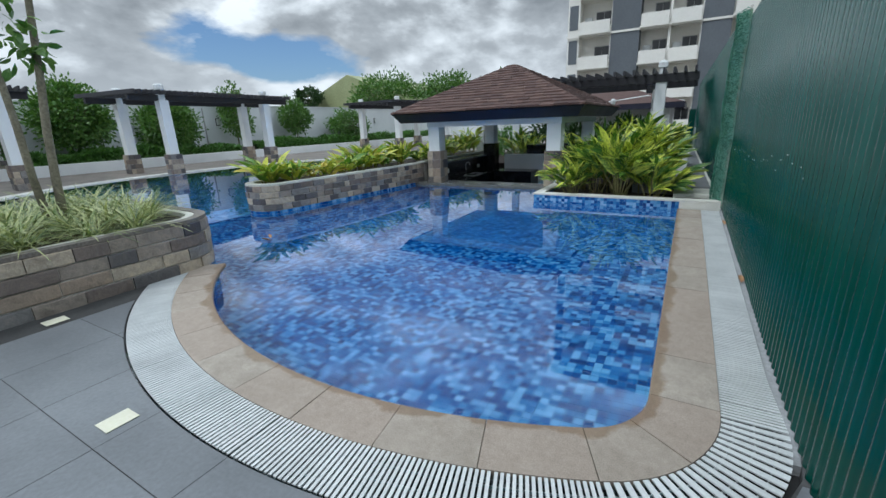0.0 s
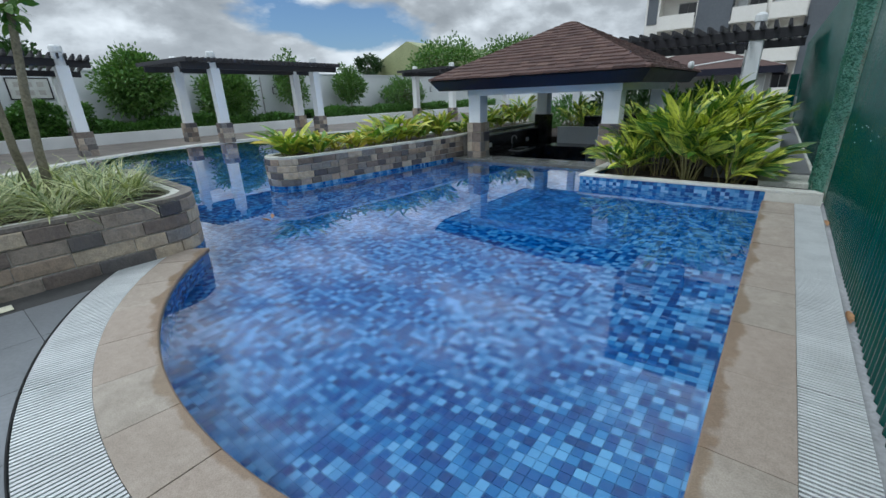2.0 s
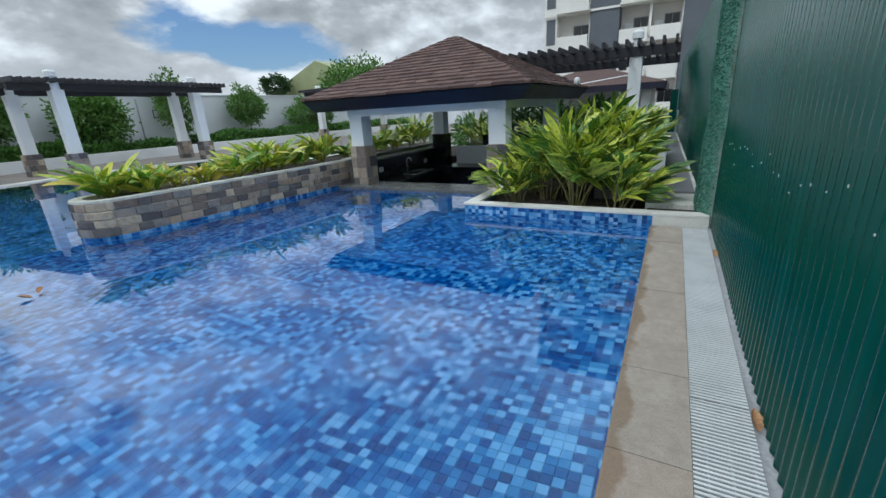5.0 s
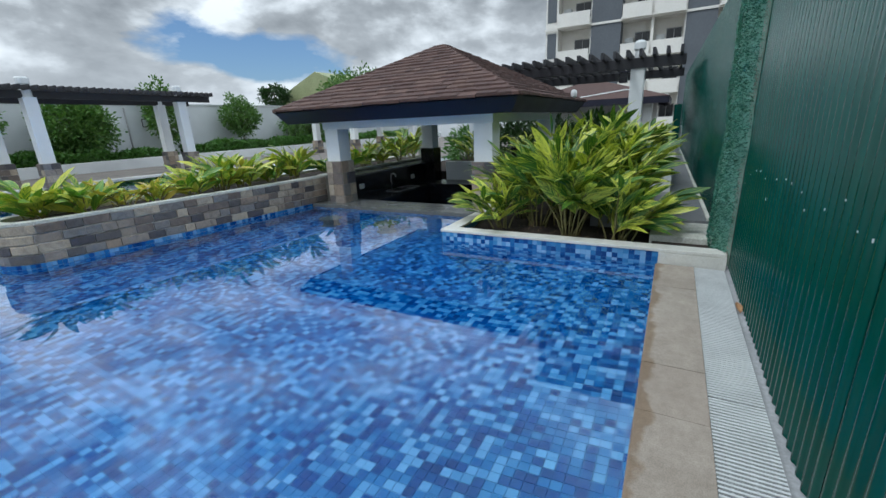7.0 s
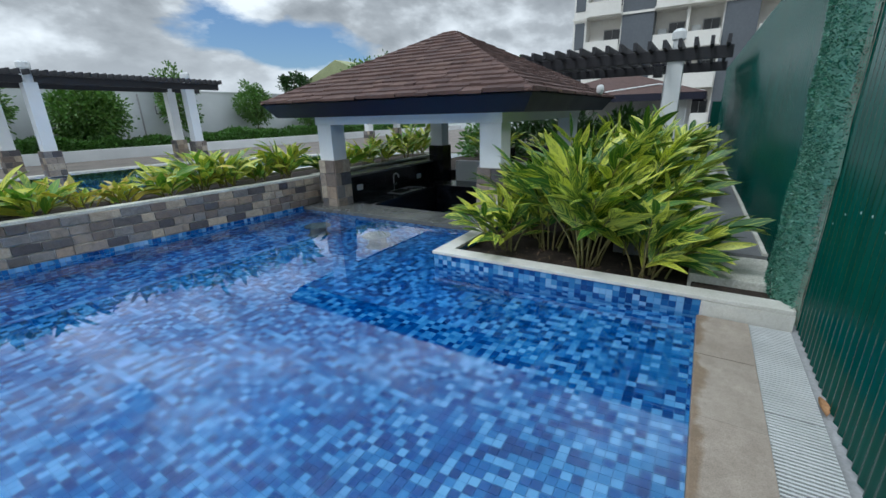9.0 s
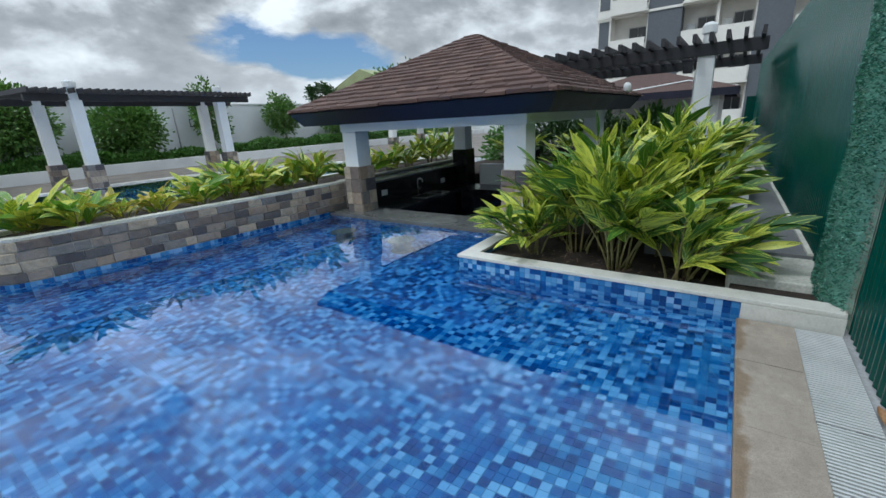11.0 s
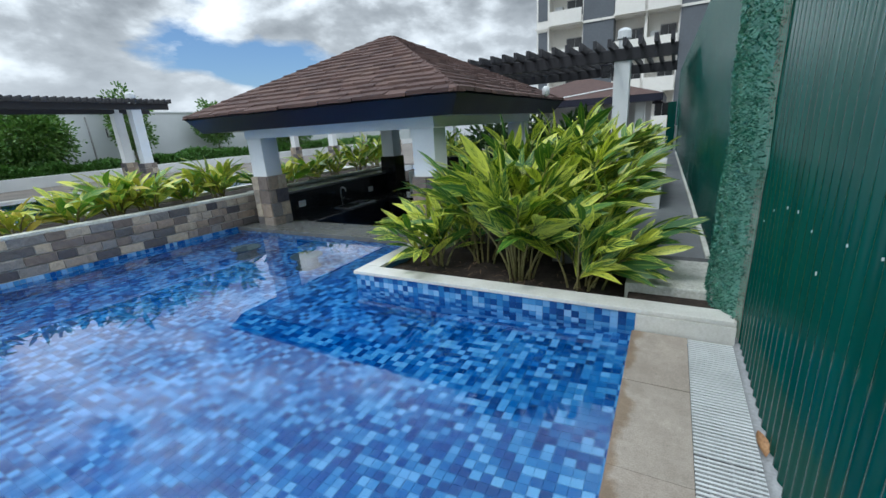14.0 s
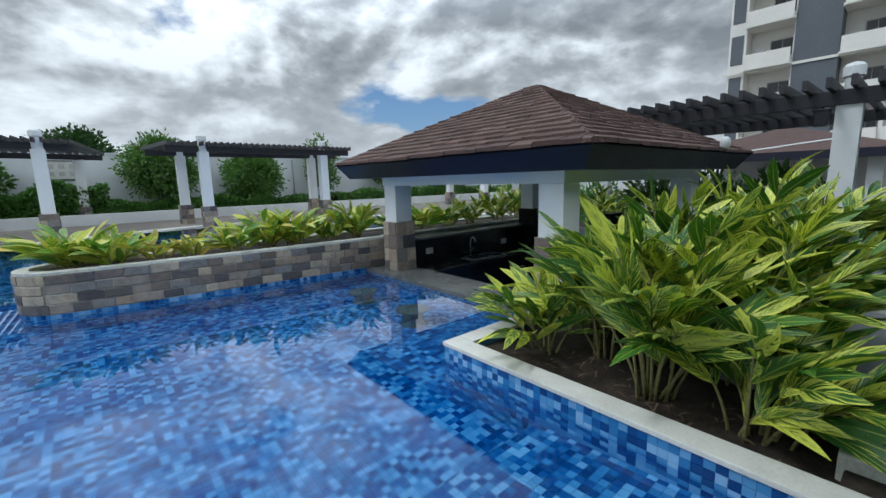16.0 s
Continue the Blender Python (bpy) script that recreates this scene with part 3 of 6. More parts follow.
# ---- decks ----
bm = bmesh.new()
out = [edge_at(s, 0.585) for s in [LEN1 + k * (EDGE_LEN - LEN1) / 40 for k in range(41)]]
outline = [(-7.0, -7.0), (0.9, -7.0), (0.9, out[0].y)] + [(p.x, p.y) for p in out] + [(-7.0, out[-1].y)]
prism(bm, outline, -0.30, -0.006)
deck = setting("deck_floor", bm, deck_joint, "dark grey tiled deck by the pool", "floor")

bm = bmesh.new()
box(bm, EDGE_X + 0.52, 0.9, FIL_Y - 0.2, 7.75, -0.30, -0.012)
setting("fence_strip", bm, concrete, "narrow bare concrete strip along the fence", "floor")

PX, PY, PR = circle3((-14.6, 3.7), (-16.55, 8.9), (-15.5, 13.6))


def pool_west(a0, a1, n, d=0.0):
    return [(PX + (PR + d) * math.cos(a0 + (a1 - a0) * k / n), PY + (PR + d) * math.sin(a0 + (a1 - a0) * k / n)) for k in range(n + 1)]


A_LO, A_HI = math.pi + math.asin(min(1, (PY + 1.5) / PR)), math.pi - math.asin(min(1, (20.0 - PY) / PR) if 20 - PY < PR else 0.98)
bm = bmesh.new()
arc = pool_west(A_LO, A_HI, 40, 0.40)
prism(bm, [(-21.2, -10.0), (-7.0, -10.0), (-7.0, arc[0][1])] + arc + [(-7.6, arc[-1][1]), (-7.6, 19.5), (0.9, 19.5), (0.9, 42.0), (-21.2, 42.0)], -0.30, 0.0)
setting("west_deck_floor", bm, far_paving, "brown grey paving beyond the main pool", "floor")
bm = bmesh.new()
inn, outr = pool_west(A_LO, A_HI, 40, 0.0), pool_west(A_LO, A_HI, 40, 0.40)
for z, flip in ((0.006, False),):
    a = [bm.verts.new((x, y, z)) for x, y in inn]
    b = [bm.verts.new((x, y, z)) for x, y in outr]
    c = [bm.verts.new((x, y, -0.4)) for x, y in inn]
    for k in range(40):
        bm.faces.new((a[k], a[k + 1], b[k + 1], b[k]))
        bm.faces.new((c[k], c[k + 1], a[k + 1], a[k]))
bmesh.ops.recalc_face_normals(bm, faces=bm.faces)
setting("west_coping", bm, cap_paint, "pale stone coping around the main pool", "coping")

# ---- white boundary wall and planted bed ----
setting("wall_west", boxed(-23.9, -23.5, -12, 42, -0.1, 2.85), wall_paint, "tall pale grey rendered boundary wall", "wall")
setting("wall_west_cap", boxed(-23.95, -23.45, -12, 42, 2.85, 2.92), wall_paint, "plain coping on the boundary wall", "wall")
setting("wall_north", boxed(-23.45, -12.0, 41.6, 42, -0.1, 2.85), wall_paint, "pale grey rendered rear wall", "wall")
setting("wall_south", boxed(-23.45, 0.9, -10.3, -10, -0.1, 2.85), wall_paint, "plain pale grey wall behind the deck", "wall")
setting("bed_soil", boxed(-23.5, -21.2, -10, 41.6, -0.1, 0.30), lawn, "grassy raised bed along the wall", "lawn")
setting("bed_curb", boxed(-21.2, -20.95, -10, 41.6, -0.1, 0.42, bevel=0.012), white_paint, "low white painted retaining curb of the raised bed", "curb")


# ---- leaves in bulk ----
def leaf_mass(name, rows, mat, parent=None, label="", kind=""):
    """Many small leaves in one mesh. rows: place, direction, up, length, width."""
    n = len(rows)
    tmpl = ((0, 0, 0, 0.5), (-0.40, 0.3, 0.06, 0.05), (0.40, 0.3, 0.06, 0.95), (-0.42, 0.65, 0.02, 0.05), (0.42, 0.65, 0.02, 0.95), (0, 1, -0.12, 0.5))
    verts = np.zeros((n, 6, 3))
    P = np.array([r[0][:] for r in rows], float)
    D = np.array([r[1][:] for r in rows], float)
    U = np.array([r[2][:] for r in rows], float)
    L = np.array([r[3] for r in rows], float)[:, None]
    W = np.array([r[4] for r in rows], float)[:, None]
    D /= np.linalg.norm(D, axis=1, keepdims=True) + 1e-9
    X = np.cross(D, U)
    X /= np.linalg.norm(X, axis=1, keepdims=True) + 1e-9
    Z = np.cross(X, D)
    for k, (a, b, c, _) in enumerate(tmpl):
        verts[:, k] = P + X * W * a + D * L * b + Z * L * c
    base = np.arange(n)[:, None] * 6
    tris = np.concatenate([base + np.array([[0, 2, 1]]), base + np.array([[5, 3, 4]])])
    quads = base + np.array([[1, 2, 4, 3]])
    me = bpy.data.meshes.new(name)
    fl = [tuple(int(i) for i in r) for r in tris] + [tuple(int(i) for i in r) for r in quads]
    me.from_pydata([tuple(v) for v in verts.reshape(-1, 3)], [], fl)
    uvl = me.uv_layers.new(name="leaf")
    vu = np.array([(t[1], t[3]) for t in tmpl])
    idx = np.array([i % 6 for f in fl for i in f])
    uvl.data.foreach_set("uv", vu[idx].ravel())
    me.materials.append(mat)
    ob_ = new(name, me)
    if parent is not None:
        ob_.parent = parent
        ob_.matrix_basis = parent.matrix_basis.inverted()
    return tagged(ob_, label, "", "", kind)


rng = random.Random(7)


def rand_dir(up=0.0):
    while True:
        v = Vector((rng.uniform(-1, 1), rng.uniform(-1, 1), rng.uniform(-1, 1)))
        if 0.05 < v.length < 1:
            v.normalize()
            v.z += up
            return v.normalized()


def tree(name, at, height, crown, trunk_r, leaves, label, lean=(0, 0), mat=None, size=0.13, clear=0.3, group="trees along the boundary wall"):
    """A tapered trunk with limbs and a crown of leaf clumps. crown: half widths in x, y, z."""
    th = thing(name, at, label, "tree", group)
    base = Vector(at)
    top = Vector((lean[0], lean[1], height - crown[2] * 0.8))
    bm_ = bmesh.new()
    mids = [Vector((0, 0, -0.05))] + [top * k / 4 + Vector((rng.uniform(-0.04, 0.04), rng.uniform(-0.04, 0.04), 0)) for k in range(1, 5)]
    tube(bm_, mids, [trunk_r * (1 - 0.14 * k) for k in range(5)], 8)
    centre = Vector((lean[0], lean[1], height - crown[2]))
    clumps = []
    for k in range(max(22, leaves // 42)):
        d = rand_dir()
        r = rng.uniform(0.35, 1.0) ** 0.5 * rng.uniform(0.8, 1.08)
        clumps.append((centre + Vector((d.x * crown[0] * r, d.y * crown[1] * r, d.z * crown[2] * r)), d))
    for c, d in clumps[::3]:
        s_ = mids[rng.choice((2, 3, 4))]
        tube(bm_, [s_, s_.lerp(c, 0.5) + Vector((0, 0, 0.06)), c], [trunk_r * 0.4, trunk_r * 0.25, trunk_r * 0.08], 5)
    smooth(part("trunk", bm_, bark, th))
    rows = []
    for c, d in clumps:
        spread = min(crown) * 0.42
        for k in range(leaves // len(clumps)):
            q = rand_dir()
            p = base + c + q * spread * rng.uniform(0.2, 1.0)
            rows.append((p, (q + d * 0.5 + Vector((0, 0, 0.1))), rand_dir(0.6), size * rng.uniform(0.8, 1.5), size * 0.72 * rng.uniform(0.8, 1.2)))
    leaf_mass("crown", rows, mat or tree_leaf, th)
    return th


BED = 0.30
tree("tree", (-22.4, 8.35, BED), 3.15, (1.15, 1.35, 1.2), 0.06, 9000, "round dense green citrus tree in the raised bed")
tree("tree", (-22.4, 12.1, BED), 2.6, (1.0, 1.4, 1.15), 0.06, 8000, "round dense dark green tree behind the pergola")
tree("tree", (-22.4, 15.8, BED), 3.6, (0.75, 0.85, 1.5), 0.05, 3000, "slender open young tree by the wall")
tree("tree", (-22.4, 20.1, BED), 3.0, (0.75, 1.1, 1.05), 0.045, 3400, "slender young tree with a small open crown")
tree("tree", (-22.3, 25.0, BED), 2.35, (0.9, 2.3, 1.0), 0.05, 4200, "spreading olive green shrubby tree by the wall")
tree("tree", (-22.5, 2.2, BED), 2.5, (0.9, 1.2, 0.9), 0.05, 4000, "bushy green tree in the raised bed")
tree("tree", (-30.0, 5.4, -0.06), 4.4, (1.8, 1.9, 1.3), 0.14, 5000, "broad green tree behind the boundary wall", size=0.2, mat=dark_leaf, group="trees behind the wall")
tree("tree", (-31.0, 41.5, -0.06), 7.0, (4.0, 4.6, 2.6), 0.2, 8000, "broad green tree behind the boundary wall", size=0.26, group="trees behind the wall")
tree("tree", (-26.0, 47.0, -0.06), 7.2, (4.0, 4.0, 2.8), 0.2, 8000, "broad green tree behind the boundary wall", size=0.26, group="trees behind the wall")
tree("tree", (-40.0, 38.0, -0.06), 6.2, (1.6, 1.7, 1.1), 0.13, 2200, "green tree beyond the boundary wall", size=0.22, mat=dark_leaf, group="trees behind the wall")
tree("tree", (-20.5, 50.0, -0.06), 6.6, (3.6, 3.0, 2.6), 0.2, 6000, "broad green tree behind the boundary wall", size=0.26, group="trees behind the wall")


def hedge(x0, x1, y0, y1, z0, z1, count, label):
    th = thing("hedge", ((x0 + x1) / 2, (y0 + y1) / 2, z0), label, "hedge", "hedges in the raised bed")
    rows = []
    for _ in range(count):
        u = rng.random()
        y = rng.uniform(y0, y1)
        bump_ = 0.75 + 0.25 * math.sin(y * 2.3) * math.sin(y * 0.9 + 1) + rng.uniform(-0.08, 0.08)
        if u < 0.5:
            p = Vector((x1 + rng.uniform(-0.08, 0.04), y, rng.uniform(z0, z0 + (z1 - z0) * bump_)))
        else:
            p = Vector((rng.uniform(x0, x1), y, z0 + (z1 - z0) * bump_ + rng.uniform(-0.08, 0.03)))
        rows.append((p, rand_dir(0.5) + Vector((0.5, 0, 0)), rand_dir(0.8), rng.uniform(0.12, 0.22), rng.uniform(0.07, 0.12)))
    # dark filler box; its colour stands for the shade between the leaves
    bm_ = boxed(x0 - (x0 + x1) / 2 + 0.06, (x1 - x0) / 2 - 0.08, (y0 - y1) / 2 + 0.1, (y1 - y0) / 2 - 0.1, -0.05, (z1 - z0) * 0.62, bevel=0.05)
    part("core", bm_, hedge_shade_core, th)
    leaf_mass("foliage", rows, hedge_leaf, th)


hedge_shade_core = worn("hedge_shade_core", (0.02, 0.04, 0.01), (0.012, 0.025, 0.008), 0.95, 5, 30, 0.4)
hedge(-22.9, -21.5, 0.0, 6.3, BED, 1.65, 9000, "dense dark green shrub hedge under the notice board")
hedge(-22.6, -21.3, 6.3, 12.5, BED, 0.90, 7000, "low trimmed dark green hedge behind the curb")
hedge(-22.8, -21.6, 12.6, 15.6, BED, 0.72, 2400, "sparse low green ground plants")
hedge(-22.6, -21.3, 16.2, 24.0, BED, 0.92, 8000, "low clipped green hedge behind the white curb")
hedge(-22.6, -21.3, 24.2, 36.0, BED, 0.90, 6000, "low clipped green hedge behind the white curb")

# notice board on the wall
th = thing("notice_board", (-23.49, 5.0, 1.82), "framed notice board with six small pictures on the wall", "notice board")
bm = boxed(0.004, 0.03, -0.60, 0.60, 0, 0.72)
part("panel", bm, board_paper, th)
for y0, y1, z0, z1 in ((-0.64, 0.64, -0.04, 0), (-0.64, 0.64, 0.72, 0.76), (-0.64, -0.60, 0, 0.72), (0.60, 0.64, 0, 0.72)):
    part("frame_bar", boxed(0.004, 0.05, y0, y1, z0, z1), dark_wood, th)
for r in range(2):
    for c in range(3):
        part("picture", boxed(0.03, 0.036, -0.44 + c * 0.34, -0.24 + c * 0.34, 0.12 + r * 0.30, 0.30 + r * 0.30), board_ink, th)


def wall_lamp(y, z):
    t_ = thing("wall_lamp", (-23.49, y, z), "small square box lamp on the boundary wall", "lamp", "lamps on the wall")
    part("back_plate", boxed(0.002, 0.03, -0.12, 0.12, -0.20, 0.20, bevel=0.006), dark_wood, t_)
    part("glass", boxed(0.03, 0.12, -0.09, 0.09, -0.16, 0.16, bevel=0.01), plastic_white, t_)


wall_lamp(15.4, 1.98)
wall_lamp(29.5, 1.9)
part_pipe = thing("downpipe", (-23.44, 14.6, 0.3), "thin grey downpipe on the boundary wall", "pipe")
smooth(part("pipe", tube(bmesh.new(), [(0, 0, 0), (0, 0, 1.2), (0, 0, 2.4)], 0.035, 8), frame_grey, part_pipe))


# ---- pergolas ----
def stone_block(name, sx, sy, z0, z1, parent, course=0.15, mat=None):
    """A stone-clad pier foot: a core and rough stones on its four faces."""
    part(name, boxed(-sx + 0.012, sx - 0.012, -sy + 0.012, sy - 0.012, z0, z1), wet_joint, parent)
    rows_ = max(2, int((z1 - z0) / course))
    h = (z1 - z0) / rows_
    for r in range(rows_):
        for side in range(4):
            half = sx if side % 2 == 0 else sy
            cut = rng.uniform(-0.35, 0.35) * half
            for a, b in ((-half, cut), (cut, half)):
                bm_ = boxed(a + 0.004, b - 0.004, -0.014, 0.006 + rng.uniform(0, 0.008), 0.004, h - 0.004)
                off = sy if side % 2 == 0 else sx
                rot = Matrix.Rotation(side * math.pi / 2, 4, "Z")
                part("stone", bm_, stone_mat, parent, at=rot @ Matrix.Translation((0, off, z0 + r * h)))


def column(x, y, top, half, foot, parent, face=0.0, cap=True):
    c = new("column")
    c.empty_display_size = 0.1
    c.parent = parent
    c.matrix_basis = parent.matrix_basis.inverted() @ pose(x, y, 0, 0, 0, face)
    part("shaft", boxed(-half, half, -half, half, foot, top, bevel=0.008), white_paint, c)
    stone_block("foot", half + 0.05, half + 0.05, 0.0, foot, c, 0.17)
    if cap:
        part("cap", lathe(bmesh.new(), [(half * 0.85, top), (half * 0.85, top + 0.34), (half * 1.0, top + 0.36), (half * 1.0, top + 0.50), (half * 0.8, top + 0.54)], 14), white_paint, c)


def wing_pergola(cols, rows_pts, z, label):
    """Four columns, two beams and many slats across."""
    cx = sum(c[0] for c in cols) / len(cols)
    cy = sum(c[1] for c in cols) / len(cols)
    th = thing("pergola", (cx, cy, 0), label, "pergola", "pergolas around the main pool")
    inv = th.matrix_basis.inverted()
    for x, y in cols:
        column(x, y, z, 0.155, 0.70, th)
    (a0, a1), (b0, b1) = rows_pts
    for p, q in ((a0, a1), (b0, b1)):
        p, q = Vector((*p, 0)), Vector((*q, 0))
        d = (q - p).normalized()
        rot = Matrix.Rotation(math.atan2(d.y, d.x), 4, "Z")
        part("beam", boxed(0, (q - p).length, -0.06, 0.06, z - 0.02, z + 0.18, bevel=0.008), dark_wood, th, at=inv @ Matrix.Translation(p) @ rot)
    n = int((Vector(a1) - Vector(a0)).length / 0.2)
    slat = mesh_of("slat", boxed(0, 1, -0.025, 0.025, 0, 0.13), dark_wood)
    for k in range(n + 1):
        p = Vector((*a0, 0)).lerp(Vector((*a1, 0)), k / n)
        q = Vector((*b0, 0)).lerp(Vector((*b1, 0)), k / n)
        d = q - p
        p -= d.normalized() * 0.45
        d = d + d.normalized() * 0.9
        piece("slat", slat, th, inv @ Matrix.Translation(p + Vector((0, 0, z + 0.18))) @ Matrix.Rotation(math.atan2(d.y, d.x), 4, "Z") @ Matrix.Diagonal((d.length, 1, 1, 1)))


wing_pergola([(-16.15, 8.78), (-18.4, 8.45), (-16.45, 13.17), (-18.6, 13.6)], (((-16.1, 7.7), (-16.4, 14.3)), ((-18.35, 7.4), (-18.6, 14.8))), 2.52, "white pillared pergola with dark slatted roof and stone feet")
wing_pergola([(-16.6, 4.75), (-21.6, 5.55), (-14.8, 0.2), (-19.5, -0.6)], (((-16.95, 5.5), (-14.4, -1.0)), ((-21.7, 6.3), (-19.2, -1.8))), 2.52, "white pillared pergola with dark slatted roof nearer the corner")
wing_pergola([(-18.1, 21.6), (-15.2, 21.4), (-16.9, 26.0), (-14.2, 25.6)], (((-15.2, 20.4), (-14.1, 26.6)), ((-18.2, 20.6), (-16.8, 27.0))), 2.52, "far white pillared pergola with dark slatted roof")

# ---- house and far roofs beyond the wall ----
th = thing("house", (-35.5, 48.0, -0.06), "low house with a pale green gabled roof beyond the wall", "house")
part("wall", boxed(-9, 9, -7, 7, 0, 3.7), tower_white, th)
bm = bmesh.new()
vs = [bm.verts.new(v) for v in ((-10, -8, 3.6), (10, -8, 3.6), (10, 8, 3.6), (-10, 8, 3.6), (0, -8, 7.4), (0, 8, 7.4), (-10, -8, 3.4), (10, -8, 3.4), (10, 8, 3.4), (-10, 8, 3.4))]
for f in ((0, 1, 4), (2, 3, 5), (1, 2, 5, 4), (3, 0, 4, 5), (0, 6, 7, 1), (1, 7, 8, 2), (2, 8, 9, 3), (3, 9, 6, 0), (6, 9, 8, 7)):
    bm.faces.new([vs[i] for i in f])
part("roof", bm, house_roof, th)

# ---- apartment tower ----
TY, FLOOR_H, STOREYS = 45.0, 3.0, 9
th = thing("apartment_building", (-3.0, TY, -0.06), "white and grey apartment tower with rows of balconies", "building")
part("core_wall", boxed(-7.3, 24.9, 1.4, 14, 0, FLOOR_H * STOREYS + 0.4), tower_white, th)
bays, x = [], -7.3
layout = [("strip", 1.1), ("bay", 2.9), ("grey", 2.4), ("bay", 2.4), ("bay", 2.4), ("grey", 2.1), ("bay", 3.2), ("bay", 3.2), ("grey", 2.4), ("bay", 2.6), ("bay", 2.6), ("grey", 2.2), ("bay", 2.7)]
for kind_, wd in layout:
    bays.append((kind_, x - 1.1, x - 1.1 + wd))
    x += wd
for kind_, x0, x1 in bays:
    if kind_ == "grey":
        part("grey_panel", boxed(x0, x1, -0.15, 1.4, 0, FLOOR_H * STOREYS + 0.2), tower_grey, th, "dark grey painted wall strip")
    elif kind_ == "strip":
        part("corner_wall", boxed(x0, x1, 0, 1.4, 0, FLOOR_H * STOREYS + 0.4), tower_white, th)
        for f in range(STOREYS):
            part("grey_panel", boxed(x0 + 0.15, x1 - 0.15, -0.03, -0.003, f * FLOOR_H + 0.6, f * FLOOR_H + 2.7), tower_grey, th)
    else:
        part("fin", boxed(x1 - 0.1, x1 + 0.1, -0.02, 1.4, 0, FLOOR_H * STOREYS + 0.2), tower_white, th)
        for f in range(STOREYS):
            z = f * FLOOR_H
            b = new("balcony")
            b.empty_display_size = 0.1
            b.parent = th
            b.matrix_basis = Matrix.Translation((x0, 0, z))
            wd = x1 - x0
            part("parapet", boxed(0.1, wd - 0.1, -0.55, -0.43, 0.0, 1.1), tower_white, b)
            part("slab", boxed(0.0, wd, -0.43, 1.4, -0.02, 0.16), tower_white, b)
            win = part("window", boxed(wd * 0.42, wd - 0.22, 1.32, 1.396, 0.9, 2.15), frame_grey, th, at=Matrix.Translation((x0, 0, z)))
            part("pane", boxed(wd * 0.42 + 0.06, wd * 0.71 - 0.13, 1.30, 1.318, 0.96, 2.09), glass_dark, win)
            part("pane", boxed(wd * 0.71 - 0.09, wd - 0.28, 1.30, 1.318, 0.96, 2.09), glass_dark, win)
            if (f + int(x0 * 3)) % 3 == 0:
                part("air_conditioner", boxed(0.28, 0.93, 0.9, 1.28, 1.25, 1.7, bevel=0.02), plastic_white, b)
for f in range(3, STOREYS + 1, 2):
    part("ledge", boxed(-8.45, 24.9, -0.24, -0.152, f * FLOOR_H - 0.1, f * FLOOR_H + 0.08), tower_white, th)
part("roof_parapet", boxed(-8.5, 25.0, -0.3, 14.2, FLOOR_H * STOREYS + 0.4, FLOOR_H * STOREYS + 1.0), tower_grey, th)


# ---- green sheet fence ----
def fence_x(y):
    bend = min(1.0, max(0.0, (y - 7.7) / 0.6))
    return 0.424 - 0.134 * bend - max(0.0, y - 8.3) * 0.021


FENCE_TOP = 2.55


def corrugated(bm_, y0, y1, z0, z1, pitch=0.076, depth=0.013, shift=0.0):
    """A ribbed steel sheet standing along y."""
    n = int((y1 - y0) / pitch)
    cols_ = []
    shape = [(u / 8, 0.5 - 0.5 * math.cos(2 * math.pi * u / 8)) for u in range(8)]
    for k in range(n):
        for u, d in shape:
            y = y0 + (k + u) * pitch
            xx = fence_x(y) + shift - d * depth
            cols_.append([bm_.verts.new((xx, y, z)) for z in (z0, z1)] + [bm_.verts.new((xx + 0.004, y, z)) for z in (z0, z1)])
    for a, b in zip(cols_, cols_[1:]):
        bm_.faces.new((b[0], a[0], a[1], b[1])).smooth = True
        bm_.faces.new((a[2], b[2], b[3], a[3]))
        bm_.faces.new((a[1], a[3], b[3], b[1]))
    return bm_


th = thing("fence", (0.5, 4, 0), "tall dark green ribbed steel sheet fence along the pool", "fence")
inv = th.matrix_basis.inverted()
y = -6.0
sheet_no = 0
while y < 7.8:
    y2 = min(y + 0.92, 7.84)
    part("sheet", corrugated(bmesh.new(), y, y2 + 0.02, 0.01, FENCE_TOP, shift=0.003 * (sheet_no % 2)), fence_mat, th, at=inv)
    y, sheet_no = y + 0.912, sheet_no + 1
y = 7.86
while y < 21:
    part("sheet", corrugated(bmesh.new(), y, y + 0.94, 0.16, FENCE_TOP + 0.03, shift=0.045 + 0.003 * (sheet_no % 2)), fence_dull, th, at=inv)
    y, sheet_no = y + 0.912, sheet_no + 1
for k, yy in enumerate((-5.5, -3.0, -0.5, 2.0, 4.5, 7.0, 9.5, 12.0, 14.5, 17.0, 19.5)):
    part("post", boxed(fence_x(yy) + 0.06, fence_x(yy) + 0.11, yy - 0.025, yy + 0.025, -0.05, FENCE_TOP - 0.1), steel, th, at=inv)
for zz in (0.4, 1.3, 2.3):
    bm = bmesh.new()
    tube(bm, [(fence_x(-6) + 0.08, -6, zz), (fence_x(7.7) + 0.08, 7.7, zz), (fence_x(8.3) + 0.12, 8.3, zz), (fence_x(21) + 0.08, 21, zz)], 0.02, 6)
    part("rail", bm, steel, th, at=inv)
